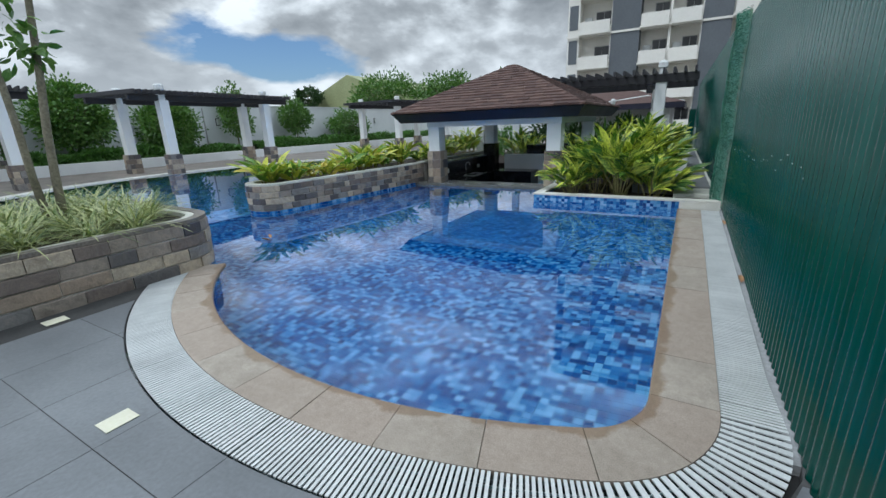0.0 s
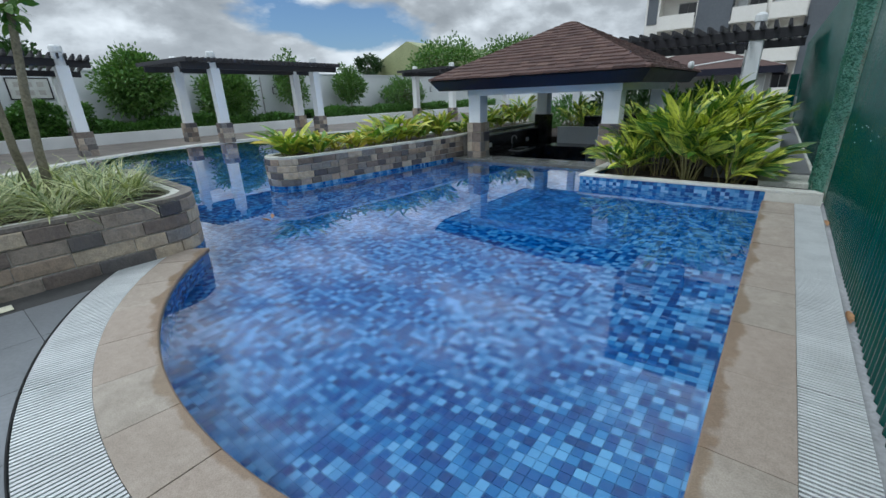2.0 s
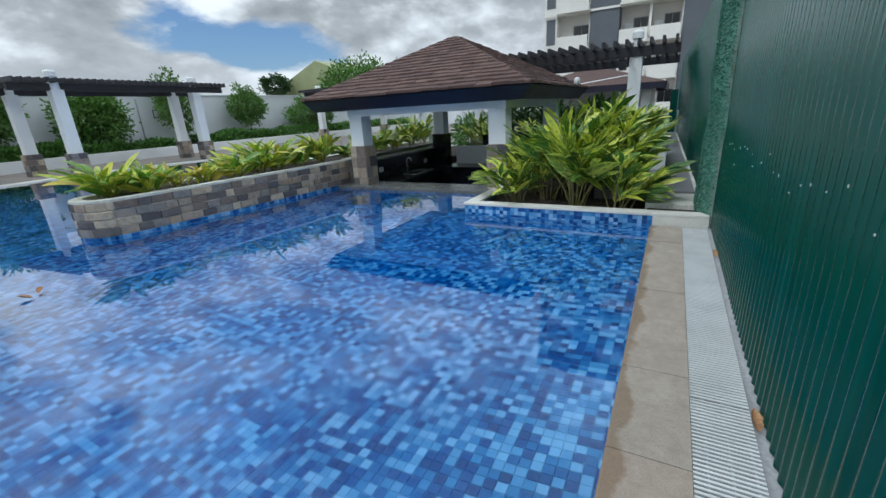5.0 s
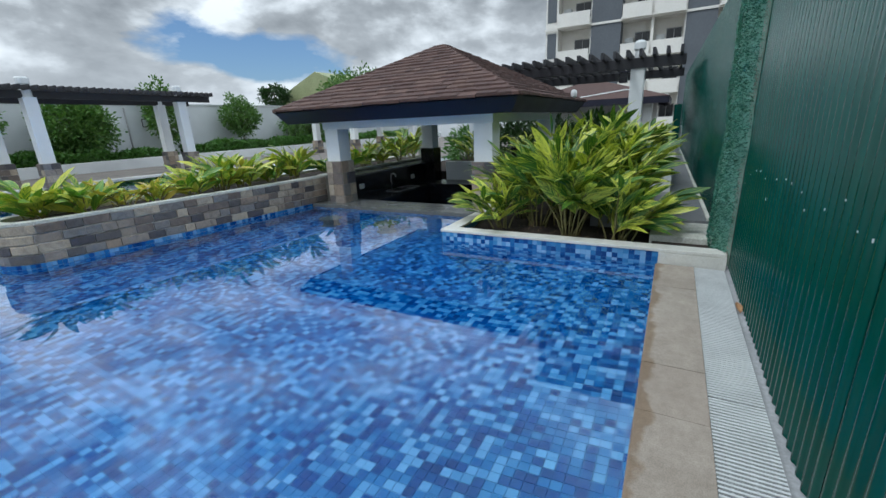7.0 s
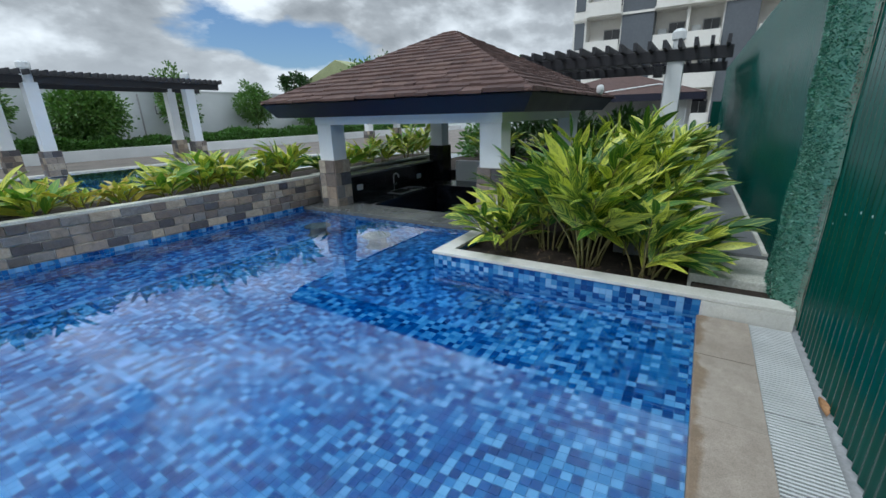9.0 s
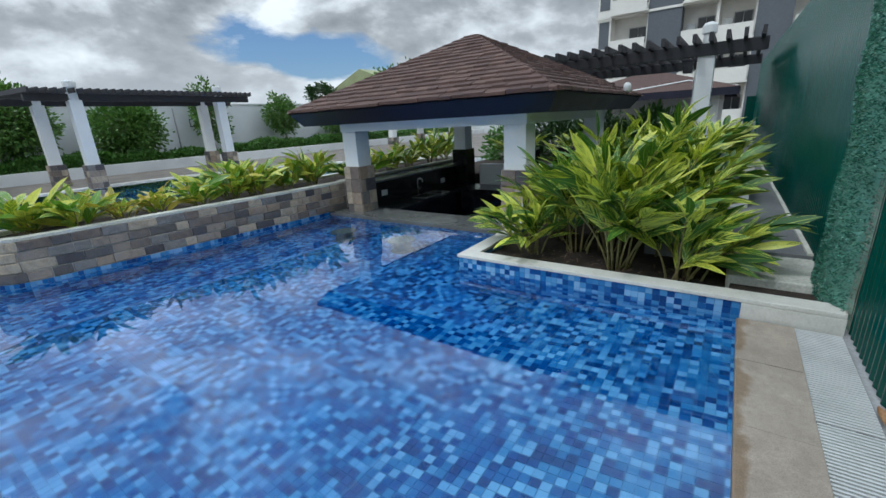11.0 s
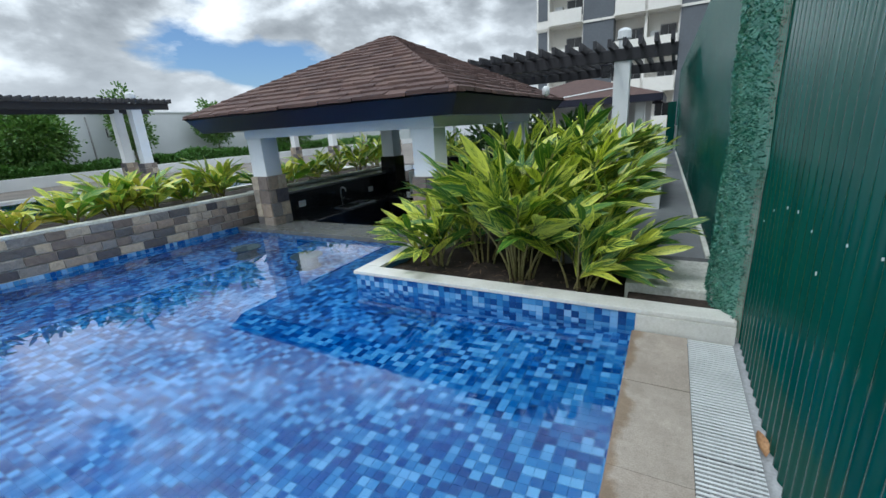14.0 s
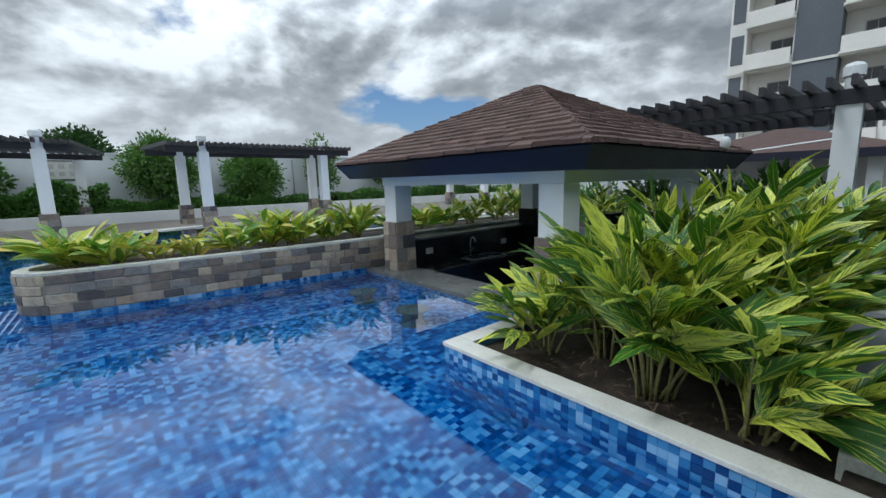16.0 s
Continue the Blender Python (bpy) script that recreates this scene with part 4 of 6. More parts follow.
# pale paint drips on the sheets
for k in range(26):
    yy = 3.1 + k * 0.17 + rng.uniform(-0.05, 0.05)
    zz = 1.02 - (yy - 4.2) * 0.05 + rng.uniform(-0.04, 0.05) - 0.1 * (k % 5 == 0)
    bm = bmesh.new()
    box(bm, -0.0015, 0.0015, -0.002, 0.001 + rng.uniform(0, 0.003), -0.002, 0.003 + rng.uniform(0, 0.007))
    part("paint_drip", bm, plastic_white, th, at=inv @ Matrix.Translation((fence_x(yy) - 0.0175, yy, zz)))
th2 = thing("screen", (-0.05, 19.4, 0.197), "dark green sheet metal screen at the walkway's end", "screen")
part("sheet", boxed(-0.155, 0.065, 0, 0.03, 0, 1.38), fence_dull, th2)
# strip of artificial leaf matting on the joint of the fence
th = thing("leaf_mat", (fence_x(7.8), 7.82, 0.03), "strip of artificial green leaf matting hung on the fence joint", "matting")
bm = bmesh.new()
cols_ = []
for k in range(14):
    z = 0.0 + k * 0.20
    wob = 0.03 * math.sin(k * 0.9) + 0.02 * math.sin(k * 2.1)
    cols_.append([bm.verts.new((fence_x(yy) - dx + 0.02 - fence_x(7.8), yy + wob - 7.82, z)) for yy, dx in ((7.57, 0.03), (7.65, 0.09), (7.82, 0.12), (7.98, 0.09), (8.08, 0.03))])
for a, b in zip(cols_, cols_[1:]):
    for k in range(4):
        bm.faces.new((a[k], b[k], b[k + 1], a[k + 1]))
part("backing", bm, turf_leaf, th)
rows = []
for _ in range(9500):
    z = rng.uniform(0.0, 2.62)
    u = rng.uniform(0, 1)
    yy = 7.55 + 0.53 * u + 0.03 * math.sin(z * 4.5) + 0.02 * math.sin(z * 10)
    bulge = 0.03 + 0.10 * math.sin(math.pi * u) ** 0.7
    p = Vector((fence_x(yy) - bulge + 0.02, yy, z + 0.03))
    rows.append((p, Vector((-0.7, rng.uniform(-1, 1), rng.uniform(-0.9, 0.9))), rand_dir(0.2), rng.uniform(0.014, 0.034), rng.uniform(0.006, 0.012)))
leaf_mass("plastic_leaves", rows, turf_leaf, th, "", "stuff")
rows = [(Vector((fence_x(7.6) - 0.03 + rng.uniform(-0.015, 0.01), 7.575 + rng.uniform(-0.012, 0.012), rng.uniform(0.05, 2.6))), rand_dir(), rand_dir(), rng.uniform(0.01, 0.03), 0.004) for _ in range(260)]
leaf_mass("frayed_edge", rows, fray_mat, th, "frayed pale edge threads", "stuff")
# the wire netting that carries the matting shows along its edge
bm = bmesh.new()
mx, my = fence_x(7.8), 7.82
for k in range(4):
    yy = 7.525 + k * 0.02
    tube(bm, [(fence_x(yy) - 0.018 - 0.006 * k - mx, yy - my + 0.012 * math.sin(z * 1.3 + 0.4), z * 0.22) for z in range(13)], 0.0013, 4)
for k in range(66):
    z = 0.03 + k * 0.04
    wob = 0.012 * math.sin(z / 0.22 * 1.3 + 0.4)
    tube(bm, [(fence_x(7.52) - 0.018 - mx, 7.52 + rng.uniform(0, 0.03) + wob - my, z + rng.uniform(-0.01, 0.01)), (fence_x(7.6) - 0.040 - mx, 7.60 + wob - my, z)], 0.0011, 4)
part("wire_netting", bm, fray_mat, th, "pale rusty wire netting")

# ---- tiled planter beside the bar ----
th_pl = thing("tiled_planter", (-1.3, 8.2, 0), "low planter with white painted rim and blue mosaic front", "planter")
inv = th_pl.matrix_basis.inverted()
part("front_wall", boxed(-2.40, fence_x(7.6) - 0.03, 7.575, 7.71, -0.7, 0.10), grout, th_pl, at=inv)
part("side_wall", boxed(-2.40, -2.27, 7.712, 8.86, -0.7, 0.10), grout, th_pl, at=inv)
bm = bmesh.new()
box(bm, -2.415, fence_x(7.6) - 0.03, 7.56, 7.725, 0.102, 0.132, bevel=0.006)
part("rim", bm, cap_paint, th_pl, at=inv)
part("rim", boxed(-2.415, -2.25, 7.727, 8.9, 0.102, 0.132, bevel=0.006), cap_paint, th_pl, at=inv)
part("rim_face", boxed(EDGE_X + 0.004, fence_x(7.6) - 0.03, 7.552, 7.5745, -0.05, 0.10), cap_paint, th_pl, at=inv)
bm = bmesh.new()
grid = {}
for i in range(37):
    for j in range(41):
        x, y = -2.26 + i * (2.26 - 0.2) / 36, 7.72 + j * 2.6 / 40
        grid[i, j] = bm.verts.new((x, y, 0.055 + 0.035 * noise.noise((x * 3, y * 3, 0)) + 0.02 * noise.noise((x * 11, y * 11, 3))))
for i in range(36):
    for j in range(40):
        bm.faces.new((grid[i, j], grid[i + 1, j], grid[i + 1, j + 1], grid[i, j + 1]))
smooth(part("soil", bm, soil, th_pl, "dark loose garden soil", at=inv))
part("soil", boxed(-0.205, 0.36, 7.726, 7.90, -0.1, 0.112, bevel=0.012), soil, th_pl, at=inv)
tile_wall((-2.40, 7.5745), (EDGE_X, 7.5745), 0.10, 6, (0, -1), "tile", th_pl, pieces=True)
tile_wall((-2.40, 7.5745), (-2.40, 7.5745 + 0.001 + 1.28), 0.10, 13, (-1, 0), "side_tiles", th_pl)
v0 = 0.10 - 6 * PITCH
tile_wall((-2.40, 7.5745), (LEDGE_X, 7.5745), v0, 8, (0, -1), "deep_tiles", th_pl)
# dry stalks and fallen leaves on the soil
rows = [(Vector((rng.uniform(-2.0, -0.3), rng.uniform(7.74, 8.2), 0.085 + rng.uniform(0, 0.02))), rand_dir() * Vector((1, 1, 0.15)), Vector((0, 0, 1)), rng.uniform(0.04, 0.11), rng.uniform(0.006, 0.02)) for _ in range(80)]
ob = leaf_mass("leaf_litter", rows, litter_mat, None, "dry brown leaf litter on the planter soil", "stuff")
tagged(ob, "", "leaf litter")

# ---- walkway behind the planter ----
def slab(name, x0, x1, y0, y1, z0, z1, mat, label):
    return setting(name, boxed(x0, x1, y0, y1, z0, z1, bevel=0.012), mat, label, "paving")


slab("stone_step", -0.23, 0.34, 7.905, 8.54, -0.05, 0.172, slab_stone, "rough pale stone slab step by the fence")
setting("walkway_floor", boxed(-0.9, 0.9, 8.545, 19.5, -0.1, 0.196), walk_tile, "grey tiled walkway along the fence", "floor")
bm = bmesh.new()
prism(bm, [(0.285, 8.55), (0.325, 8.55), (0.116, 18.5), (0.076, 18.5)], 0.18, 0.215)
setting("kerb", bm, slab_stone, "pale concrete kerb along the foot of the fence", "kerb")
setting("terrace_floor", boxed(-2.35, -0.905, 10.4, 19.5, -0.1, 0.15), deck_tile, "grey terrace behind the planters", "floor")
th = thing("white_planter", (-0.85, 10.4, 0.196), "white rendered planter box with grey cap beside the walkway", "planter")
part("wall", boxed(-0.78, 0.76, 0.0, 0.12, 0, 0.36), white_paint, th)
part("wall", boxed(0.64, 0.76, 0.122, 2.2, 0, 0.36), white_paint, th)
part("wall", boxed(-0.78, -0.66, 0.122, 2.2, 0, 0.36), white_paint, th)
part("cap", boxed(-0.80, 0.79, -0.02, 0.14, 0.361, 0.40, bevel=0.005), deck_tile, th)
part("cap", boxed(0.63, 0.79, 0.142, 2.2, 0.361, 0.40, bevel=0.005), cap_paint, th)
part("soil", boxed(-0.655, 0.635, 0.125, 2.2, 0, 0.30), soil, th)
th = thing("flower_pot", (-0.42, 11.0, 0.5), "blue and white glazed ceramic flower pot", "pot")
smooth(part("pot", lathe(bmesh.new(), [(0.09, 0), (0.14, 0.1), (0.16, 0.2), (0.15, 0.22), (0.13, 0.2)], 18), blue_glaze, th))

# ---- left planter with slate cladding ----
PLX, PLY, PLR, PLH = -4.43, 3.06, 0.50, 0.50


def rounded(x0, x1, y0, y1, r, n=10):
    """Outline of a planter whose far end is round at the pool's side."""
    pts = [(x0, y0), (x1, y0)]
    pts += [(x1 - r + r * math.cos(a), y1 - r + r * math.sin(a)) for a in [math.pi / 2 * k / n for k in range(n + 1)]]
    pts += [(x0 + 0.3, y1 + 0.12), (x0, y1)]
    return pts


def stone_face(path, z0, z1, course, parent, inv_, length=(0.16, 0.32), proud=0.012, seed=1, tone=None):
    """Courses of rough stones along an open path of points (outside on its right hand)."""
    rr = random.Random(seed)
    acc = [0.0]
    for a, b in zip(path, path[1:]):
        acc.append(acc[-1] + math.dist(a, b))

    def at_(s_):
        s_ = max(0.0, min(acc[-1], s_))
        for k in range(len(path) - 1):
            if s_ <= acc[k + 1] or k == len(path) - 2:
                f_ = (s_ - acc[k]) / max(1e-6, acc[k + 1] - acc[k])
                a, b = Vector(path[k]), Vector(path[k + 1])
                d_ = (b - a).normalized()
                return a.lerp(b, f_), Vector((d_.y, -d_.x))

    n_rows = max(1, int((z1 - z0) / course + 0.5))
    h = (z1 - z0) / n_rows
    for r in range(n_rows):
        s_ = -rr.uniform(0, length[0])
        while s_ < acc[-1]:
            wd = rr.uniform(*length)
            a, b = max(0.0, s_), min(acc[-1], s_ + wd)
            s_ += wd
            if b - a < 0.03:
                continue
            bm_ = bmesh.new()
            out_ = proud + rr.uniform(-0.006, 0.010)
            steps_ = 3 if wd > 0.2 else 2
            rings_ = []
            for k in range(steps_ + 1):
                p_, n_ = at_(a + 0.004 + (b - a - 0.008) * k / steps_)
                o_ = out_ + rr.uniform(-0.004, 0.004)
                zl, zh = z0 + r * h + 0.004 + rr.uniform(0, 0.003), z0 + (r + 1) * h - 0.004 - rr.uniform(0, 0.003)
                rings_.append([bm_.verts.new((p_.x + n_.x * q, p_.y + n_.y * q, zz_)) for q, zz_ in ((-0.01, zl), (o_ - 0.005, zl), (o_, zl + 0.008), (o_, zh - 0.008), (o_ - 0.005, zh), (-0.01, zh))])
            for u_, w_ in zip(rings_, rings_[1:]):
                for k in range(6):
                    bm_.faces.new((u_[k], u_[(k + 1) % 6], w_[(k + 1) % 6], w_[k]))
            bm_.faces.new(rings_[0][::-1])
            bm_.faces.new(rings_[-1])
            bmesh.ops.recalc_face_normals(bm_, faces=bm_.faces)
            part("stone", bm_, stone_mat, parent, at=inv_)


def offset_ring(outline, d):
    """Outline shrunk inward by about d."""
    n = len(outline)
    res = []
    for i in range(n):
        p0, p1, p2 = Vector(outline[i - 1]), Vector(outline[i]), Vector(outline[(i + 1) % n])
        a, b = (p1 - p0).normalized(), (p2 - p1).normalized()
        nrm = Vector((-(a.y + b.y), a.x + b.x))
        nrm = nrm.normalized() if nrm.length > 1e-5 else Vector((-a.y, a.x))
        res.append(tuple(p1 + nrm * d / max(0.4, nrm.dot(Vector((-a.y, a.x))))))
    return res


def rim(outline, width, z0, z1):
    bm_ = bmesh.new()
    inner_ = offset_ring(outline, width)
    outer_ = offset_ring(outline, -0.008)
    n = len(outline)
    lo_o, hi_o = [bm_.verts.new((x, y, z0)) for x, y in outer_], [bm_.verts.new((x, y, z1)) for x, y in outer_]
    lo_i, hi_i = [bm_.verts.new((x, y, z0 - 0.1)) for x, y in inner_], [bm_.verts.new((x, y, z1)) for x, y in inner_]
    for i in range(n):
        j = (i + 1) % n
        bm_.faces.new((hi_o[i], hi_o[j], hi_i[j], hi_i[i]))
        bm_.faces.new((lo_o[i], lo_o[j], hi_o[j], hi_o[i]))
        bm_.faces.new((hi_i[i], hi_i[j], lo_i[j], lo_i[i]))
        bm_.faces.new((lo_o[j], lo_o[i], lo_i[i], lo_i[j]))
    return bm_


outline = rounded(-7.4, PLX, -4.0, PLY, PLR)
th_lp = thing("stone_planter", (-5.8, 0, 0), "curved planter clad in brown grey slate blocks", "planter", "stone planters")
inv = th_lp.matrix_basis.inverted()
part("core", prism(bmesh.new(), outline, -0.9, PLH - 0.06), wet_joint, th_lp, at=inv)
part("soil", prism(bmesh.new(), offset_ring(outline, 0.14), PLH - 0.059, PLH - 0.03), soil, th_lp, at=inv)
part("rim", rim(outline, 0.10, PLH - 0.012, PLH + 0.02), rim_stone, th_lp, "brown stone rim", at=inv)
part("inner_lip", rim(offset_ring(outline, 0.112), 0.07, PLH - 0.03, PLH + 0.014), slab_stone, th_lp, "pale mortar lip", at=inv)
stone_face(outline[1:-1], -0.02, PLH - 0.012, 0.125, th_lp, inv, (0.20, 0.44), 0.014, 3)
run = ([], [])
for a, b in zip(outline[1:-1], outline[2:-1]):
    if b[1] > 2.3:
        d = (Vector(b) - Vector(a)).normalized()
        tile_wall((a[0], max(a[1], 2.2)), b, -0.021, 10, (d.y, -d.x), "waterline_tiles", th_lp, into=run)
tile_field("waterline_tiles", *run, th_lp)

# ---- island planter with slate cladding ----
IS_TOP = 0.475


def island_front(n=16):
    """The front face: from the bar's column along a gentle bow, round the tip."""
    pts = []
    for k in range(n + 1):
        u = k / n
        y = 9.22 - u * 3.92
        pts.append((-5.76 - 0.34 * u ** 1.4, y))
    for k in range(1, 11):
        a = math.radians(-4 - 17.6 * k)
        pts.append((-6.52 + 0.42 * math.cos(a), 5.32 + 0.42 * math.sin(a)))
    return pts


front = island_front()
outline = [(x, y) for x, y in front] + [(-6.94, 13.6), (-5.865, 13.6), (-5.865, 9.40), (-5.76, 9.40)]
outline = outline[::-1]
th_is = thing("stone_planter", (-6.5, 8, 0), "long rounded island planter clad in slate blocks", "planter", "stone planters")
inv = th_is.matrix_basis.inverted()
part("core", prism(bmesh.new(), outline, -1.2, IS_TOP - 0.05), wet_joint, th_is, at=inv)
part("soil", prism(bmesh.new(), offset_ring(outline, 0.13), IS_TOP - 0.049, IS_TOP - 0.03), soil, th_is, at=inv)
part("rim", rim(outline, 0.13, IS_TOP - 0.012, IS_TOP + 0.018), slab_stone, th_is, "pale stone rim", at=inv)
stone_face(front[::-1][:-1] + [front[0]], 0.03, IS_TOP - 0.012, 0.108, th_is, inv, (0.13, 0.31), 0.013, 8)
run = ([], [])
for a, b in zip(front, front[1:]):
    d = (Vector(b) - Vector(a)).normalized()
    tile_wall(a, b, 0.028, 12, (-d.y, d.x), "waterline_tiles", th_is, into=run)
tile_field("waterline_tiles", *run, th_is)

# ---- swim-up bar pavilion ----
GX, GY, EAVE, HALF, APEX = -4.04, 10.87, 1.635, 2.20, 2.71
th_g = thing("pavilion", (GX, GY, 0), "square pool bar pavilion with brown shingle hip roof and white columns", "pavilion")
inv = th_g.matrix_basis.inverted()
# roof deck
bm = bmesh.new()
ring = [(-HALF, -HALF), (HALF, -HALF), (HALF, HALF), (-HALF, HALF)]
lo = [bm.verts.new((x, y, EAVE - 0.03)) for x, y in ring]
top = bm.verts.new((0, 0, APEX - 0.03))
for k in range(4):
    bm.faces.new((lo[k], lo[(k + 1) % 4], top))
bm.faces.new(lo[::-1])
part("roof_deck", bm, fascia_mat, th_g)
# fascia leaning inwards
for k in range(4):
    bm = bmesh.new()
    a, b = HALF - 0.005, HALF - 0.15
    pts = [(-a, -a, EAVE - 0.02), (a, -a, EAVE - 0.02), (b, -b, EAVE - 0.22), (-b, -b, EAVE - 0.22)]
    fo = [bm.verts.new(p) for p in pts]
    ba = [bm.verts.new((p[0] * 0.985, p[1] + 0.04, p[2])) for p in pts]
    bm.faces.new(fo[::-1])
    bm.faces.new(ba)
    for i in range(4):
        bm.faces.new((fo[i], fo[(i + 1) % 4], ba[(i + 1) % 4], ba[i]))
    bmesh.ops.recalc_face_normals(bm, faces=bm.faces)
    part("fascia", bm, fascia_mat, th_g, "black painted fascia board", at=Matrix.Rotation(k * math.pi / 2, 4, "Z"))
part("soffit", boxed(-HALF + 0.2, HALF - 0.2, -HALF + 0.2, HALF - 0.2, EAVE - 0.215, EAVE - 0.19), white_paint, th_g, "white soffit")
# column rows, measured from the roof's centre
CX0, CX1, CY0, CY1 = -1.30, 1.54, -1.66, 1.60
for x0, x1, y0, y1 in ((CX0 - 0.16, CX1 + 0.16, CY0 - 0.16, CY0 + 0.14), (CX0 - 0.16, CX1 + 0.16, CY1 - 0.14, CY1 + 0.16), (CX0 - 0.157, CX0 + 0.143, CY0 + 0.141, CY1 - 0.141), (CX1 - 0.143, CX1 + 0.157, CY0 + 0.141, CY1 - 0.141)):
    part("ring_beam", boxed(x0, x1, y0, y1, 1.30, EAVE - 0.216), white_paint, th_g)
# shingles: courses on each slope, overlapping, with uneven butts
slope_len = math.hypot(HALF, APEX - EAVE)
courses = 17
count_pieces = 0
bulk_v, bulk_f = [], []
rs = random.Random(11)
up_s = (APEX - EAVE) / HALF
for side in range(4):
    rot = Matrix.Rotation(side * math.pi / 2, 4, "Z")
    for c in range(courses):
        u0, u1 = c / courses, min(1.0, (c + 1.35) / courses)
        x = -HALF * (1 - u0) - rs.uniform(0, 0.15)
        while x < HALF * (1 - u0):
            wd = rs.uniform(0.14, 0.30)
            a, b = max(x, -HALF * (1 - u0)), min(x + wd, HALF * (1 - u0))
            x += wd
            if b - a < 0.02:
                continue
            drop = rs.uniform(-0.012, 0.012)
            thick = rs.uniform(0.030, 0.044)
            y0_, y1_ = -HALF * (1 - u0) - 0.02 + drop, -HALF * (1 - u1)
            z0_, z1_ = EAVE + (APEX - EAVE) * u0 - (0.02 - drop) * up_s, EAVE + (APEX - EAVE) * u1
            lim = HALF * (1 - u1)
            ta, tb = max(a + 0.003, -lim), min(b - 0.003, lim)
            if ta > tb:
                ta = tb = (max(-lim, min(lim, (a + b) / 2)))
            pts = [(a + 0.003, y0_, z0_), (b - 0.003, y0_, z0_), (tb, y1_, z1_), (ta, y1_, z1_)]
            pts += [(a + 0.003, y0_, z0_ + thick), (b - 0.003, y0_, z0_ + thick), (tb, y1_, z1_ + 0.004), (ta, y1_, z1_ + 0.004)]
            fcs = [(4, 5, 6, 7), (0, 1, 5, 4), (1, 2, 6, 5), (3, 0, 4, 7)]
            if side == 0 and count_pieces < 300:
                me = bpy.data.meshes.new("shingle")
                me.from_pydata(pts, [], fcs)
                me.materials.append(shingle_mat)
                piece("shingle", me, th_g, Matrix.Identity(4))
                count_pieces += 1
            else:
                b0 = len(bulk_v)
                bulk_v += [tuple(rot @ Vector(p)) for p in pts]
                bulk_f += [tuple(b0 + i for i in f) for f in fcs]
ob = quads_object("shingle_field", bulk_v, bulk_f, shingle_mat)
ob.parent = th_g
tagged(ob, "weathered brown roof shingles", "", "", "stuff")
# hip caps
for k in range(4):
    for c in range(23):
        u = c / 24
        p = Vector((HALF * (1 - u), -HALF * (1 - u), EAVE + (APEX - EAVE) * u + 0.012))
        q = Vector((HALF * (1 - u - 0.06), -HALF * (1 - u - 0.06), EAVE + (APEX - EAVE) * (u + 0.06) + 0.018))
        d = q - p
        s_ = Vector((1, 1, 0)).normalized() * 0.085
        bm = bmesh.new()
        drop_ = Vector((0, 0, -0.032))
        v = [bm.verts.new(w_) for w_ in (p - s_ + drop_, p + Vector((0, 0, 0.018)), p + s_ + drop_, q - s_ + drop_, q, q + s_ + drop_)]
        bm.faces.new((v[0], v[1], v[4], v[3]))
        bm.faces.new((v[1], v[2], v[5], v[4]))
        bm.faces.new((v[0], v[2], v[1]))
        part("hip_cap", bm, shingle_mat, th_g, at=Matrix.Rotation(k * math.pi / 2, 4, "Z"))
for sx, sy in ((-1, -1), (1, -1), (1, 1), (-1, 1)):
    c = new("column")
    c.empty_display_size = 0.1
    c.parent = th_g
    c.matrix_basis = Matrix.Translation((CX0 if sx < 0 else CX1, CY0 if sy < 0 else CY1, 0))
    part("shaft", boxed(-0.145, 0.145, -0.145, 0.145, 0.76, 1.298, bevel=0.006), white_paint, c)
    if sx < 0 and sy > 0:
        part("foot", boxed(-0.18, 0.18, -0.18, 0.18, -1.0, 0.76, bevel=0.004), granite, c, "black granite clad foot")
    else:
        stone_block("foot", 0.168, 0.168, -0.45, 0.76, c, 0.19)

# bar front and counter
th_b = thing("bar_counter", (-4.1, 9.1, 0), "swim-up bar with grey stone counter slab and tiled front", "bar counter")
inv = th_b.matrix_basis.inverted()
part("front_wall", boxed(-5.86, -2.42, 8.88, 9.30, -1.2, -0.03), grout, th_b, at=inv)
part("slab", boxed(-5.80, -2.42, 8.84, 9.42, -0.028, 0.03, bevel=0.006), grey_counter, th_b, "polished grey stone slab", at=inv)
tile_wall((-5.86, 8.879), (-2.42, 8.879), -0.03, 10, (0, -1), "front_tiles", th_b)
th_s = thing("bar_back_counter", (-5.2, 10.8, -0.9), "black granite wall and worktop along the bar", "counter")
inv = th_s.matrix_basis.inverted()
part("splash_wall", boxed(-5.86, -5.46, 9.44, 12.6, -1.0, 0.40), granite, th_s, at=inv)
part("ledge", boxed(-5.88, -5.42, 9.62, 12.6, 0.402, 0.44, bevel=0.005), grey_counter, th_s, "grey stone ledge", at=inv)
part("worktop", boxed(-5.458, -4.85, 9.45, 12.2, -0.03, 0.01, bevel=0.004), granite, th_s, at=inv)
part("cabinet", boxed(-5.458, -4.90, 9.45, 12.2, -1.0, -0.032), granite, th_s, at=inv)
part("return_cabinet", boxed(-4.848, -3.75, 11.5, 12.15, -1.0, 0.04, bevel=0.004), granite, th_s, at=inv)
setting("bar_floor", boxed(-5.9, -2.4, 9.302, 13.6, -1.2, -1.0), granite, "sunken dark floor inside the bar", "floor")
setting("bar_rear_wall", boxed(-4.85, -2.30, 12.32, 12.5, -1.0, 0.44), wall_paint, "low pale grey rear wall of the bar", "wall")
setting("bar_side_wall", boxed(-2.42, -2.32, 8.92, 12.31, -1.0, 0.36), wall_paint, "low pale wall between bar and planter", "wall")
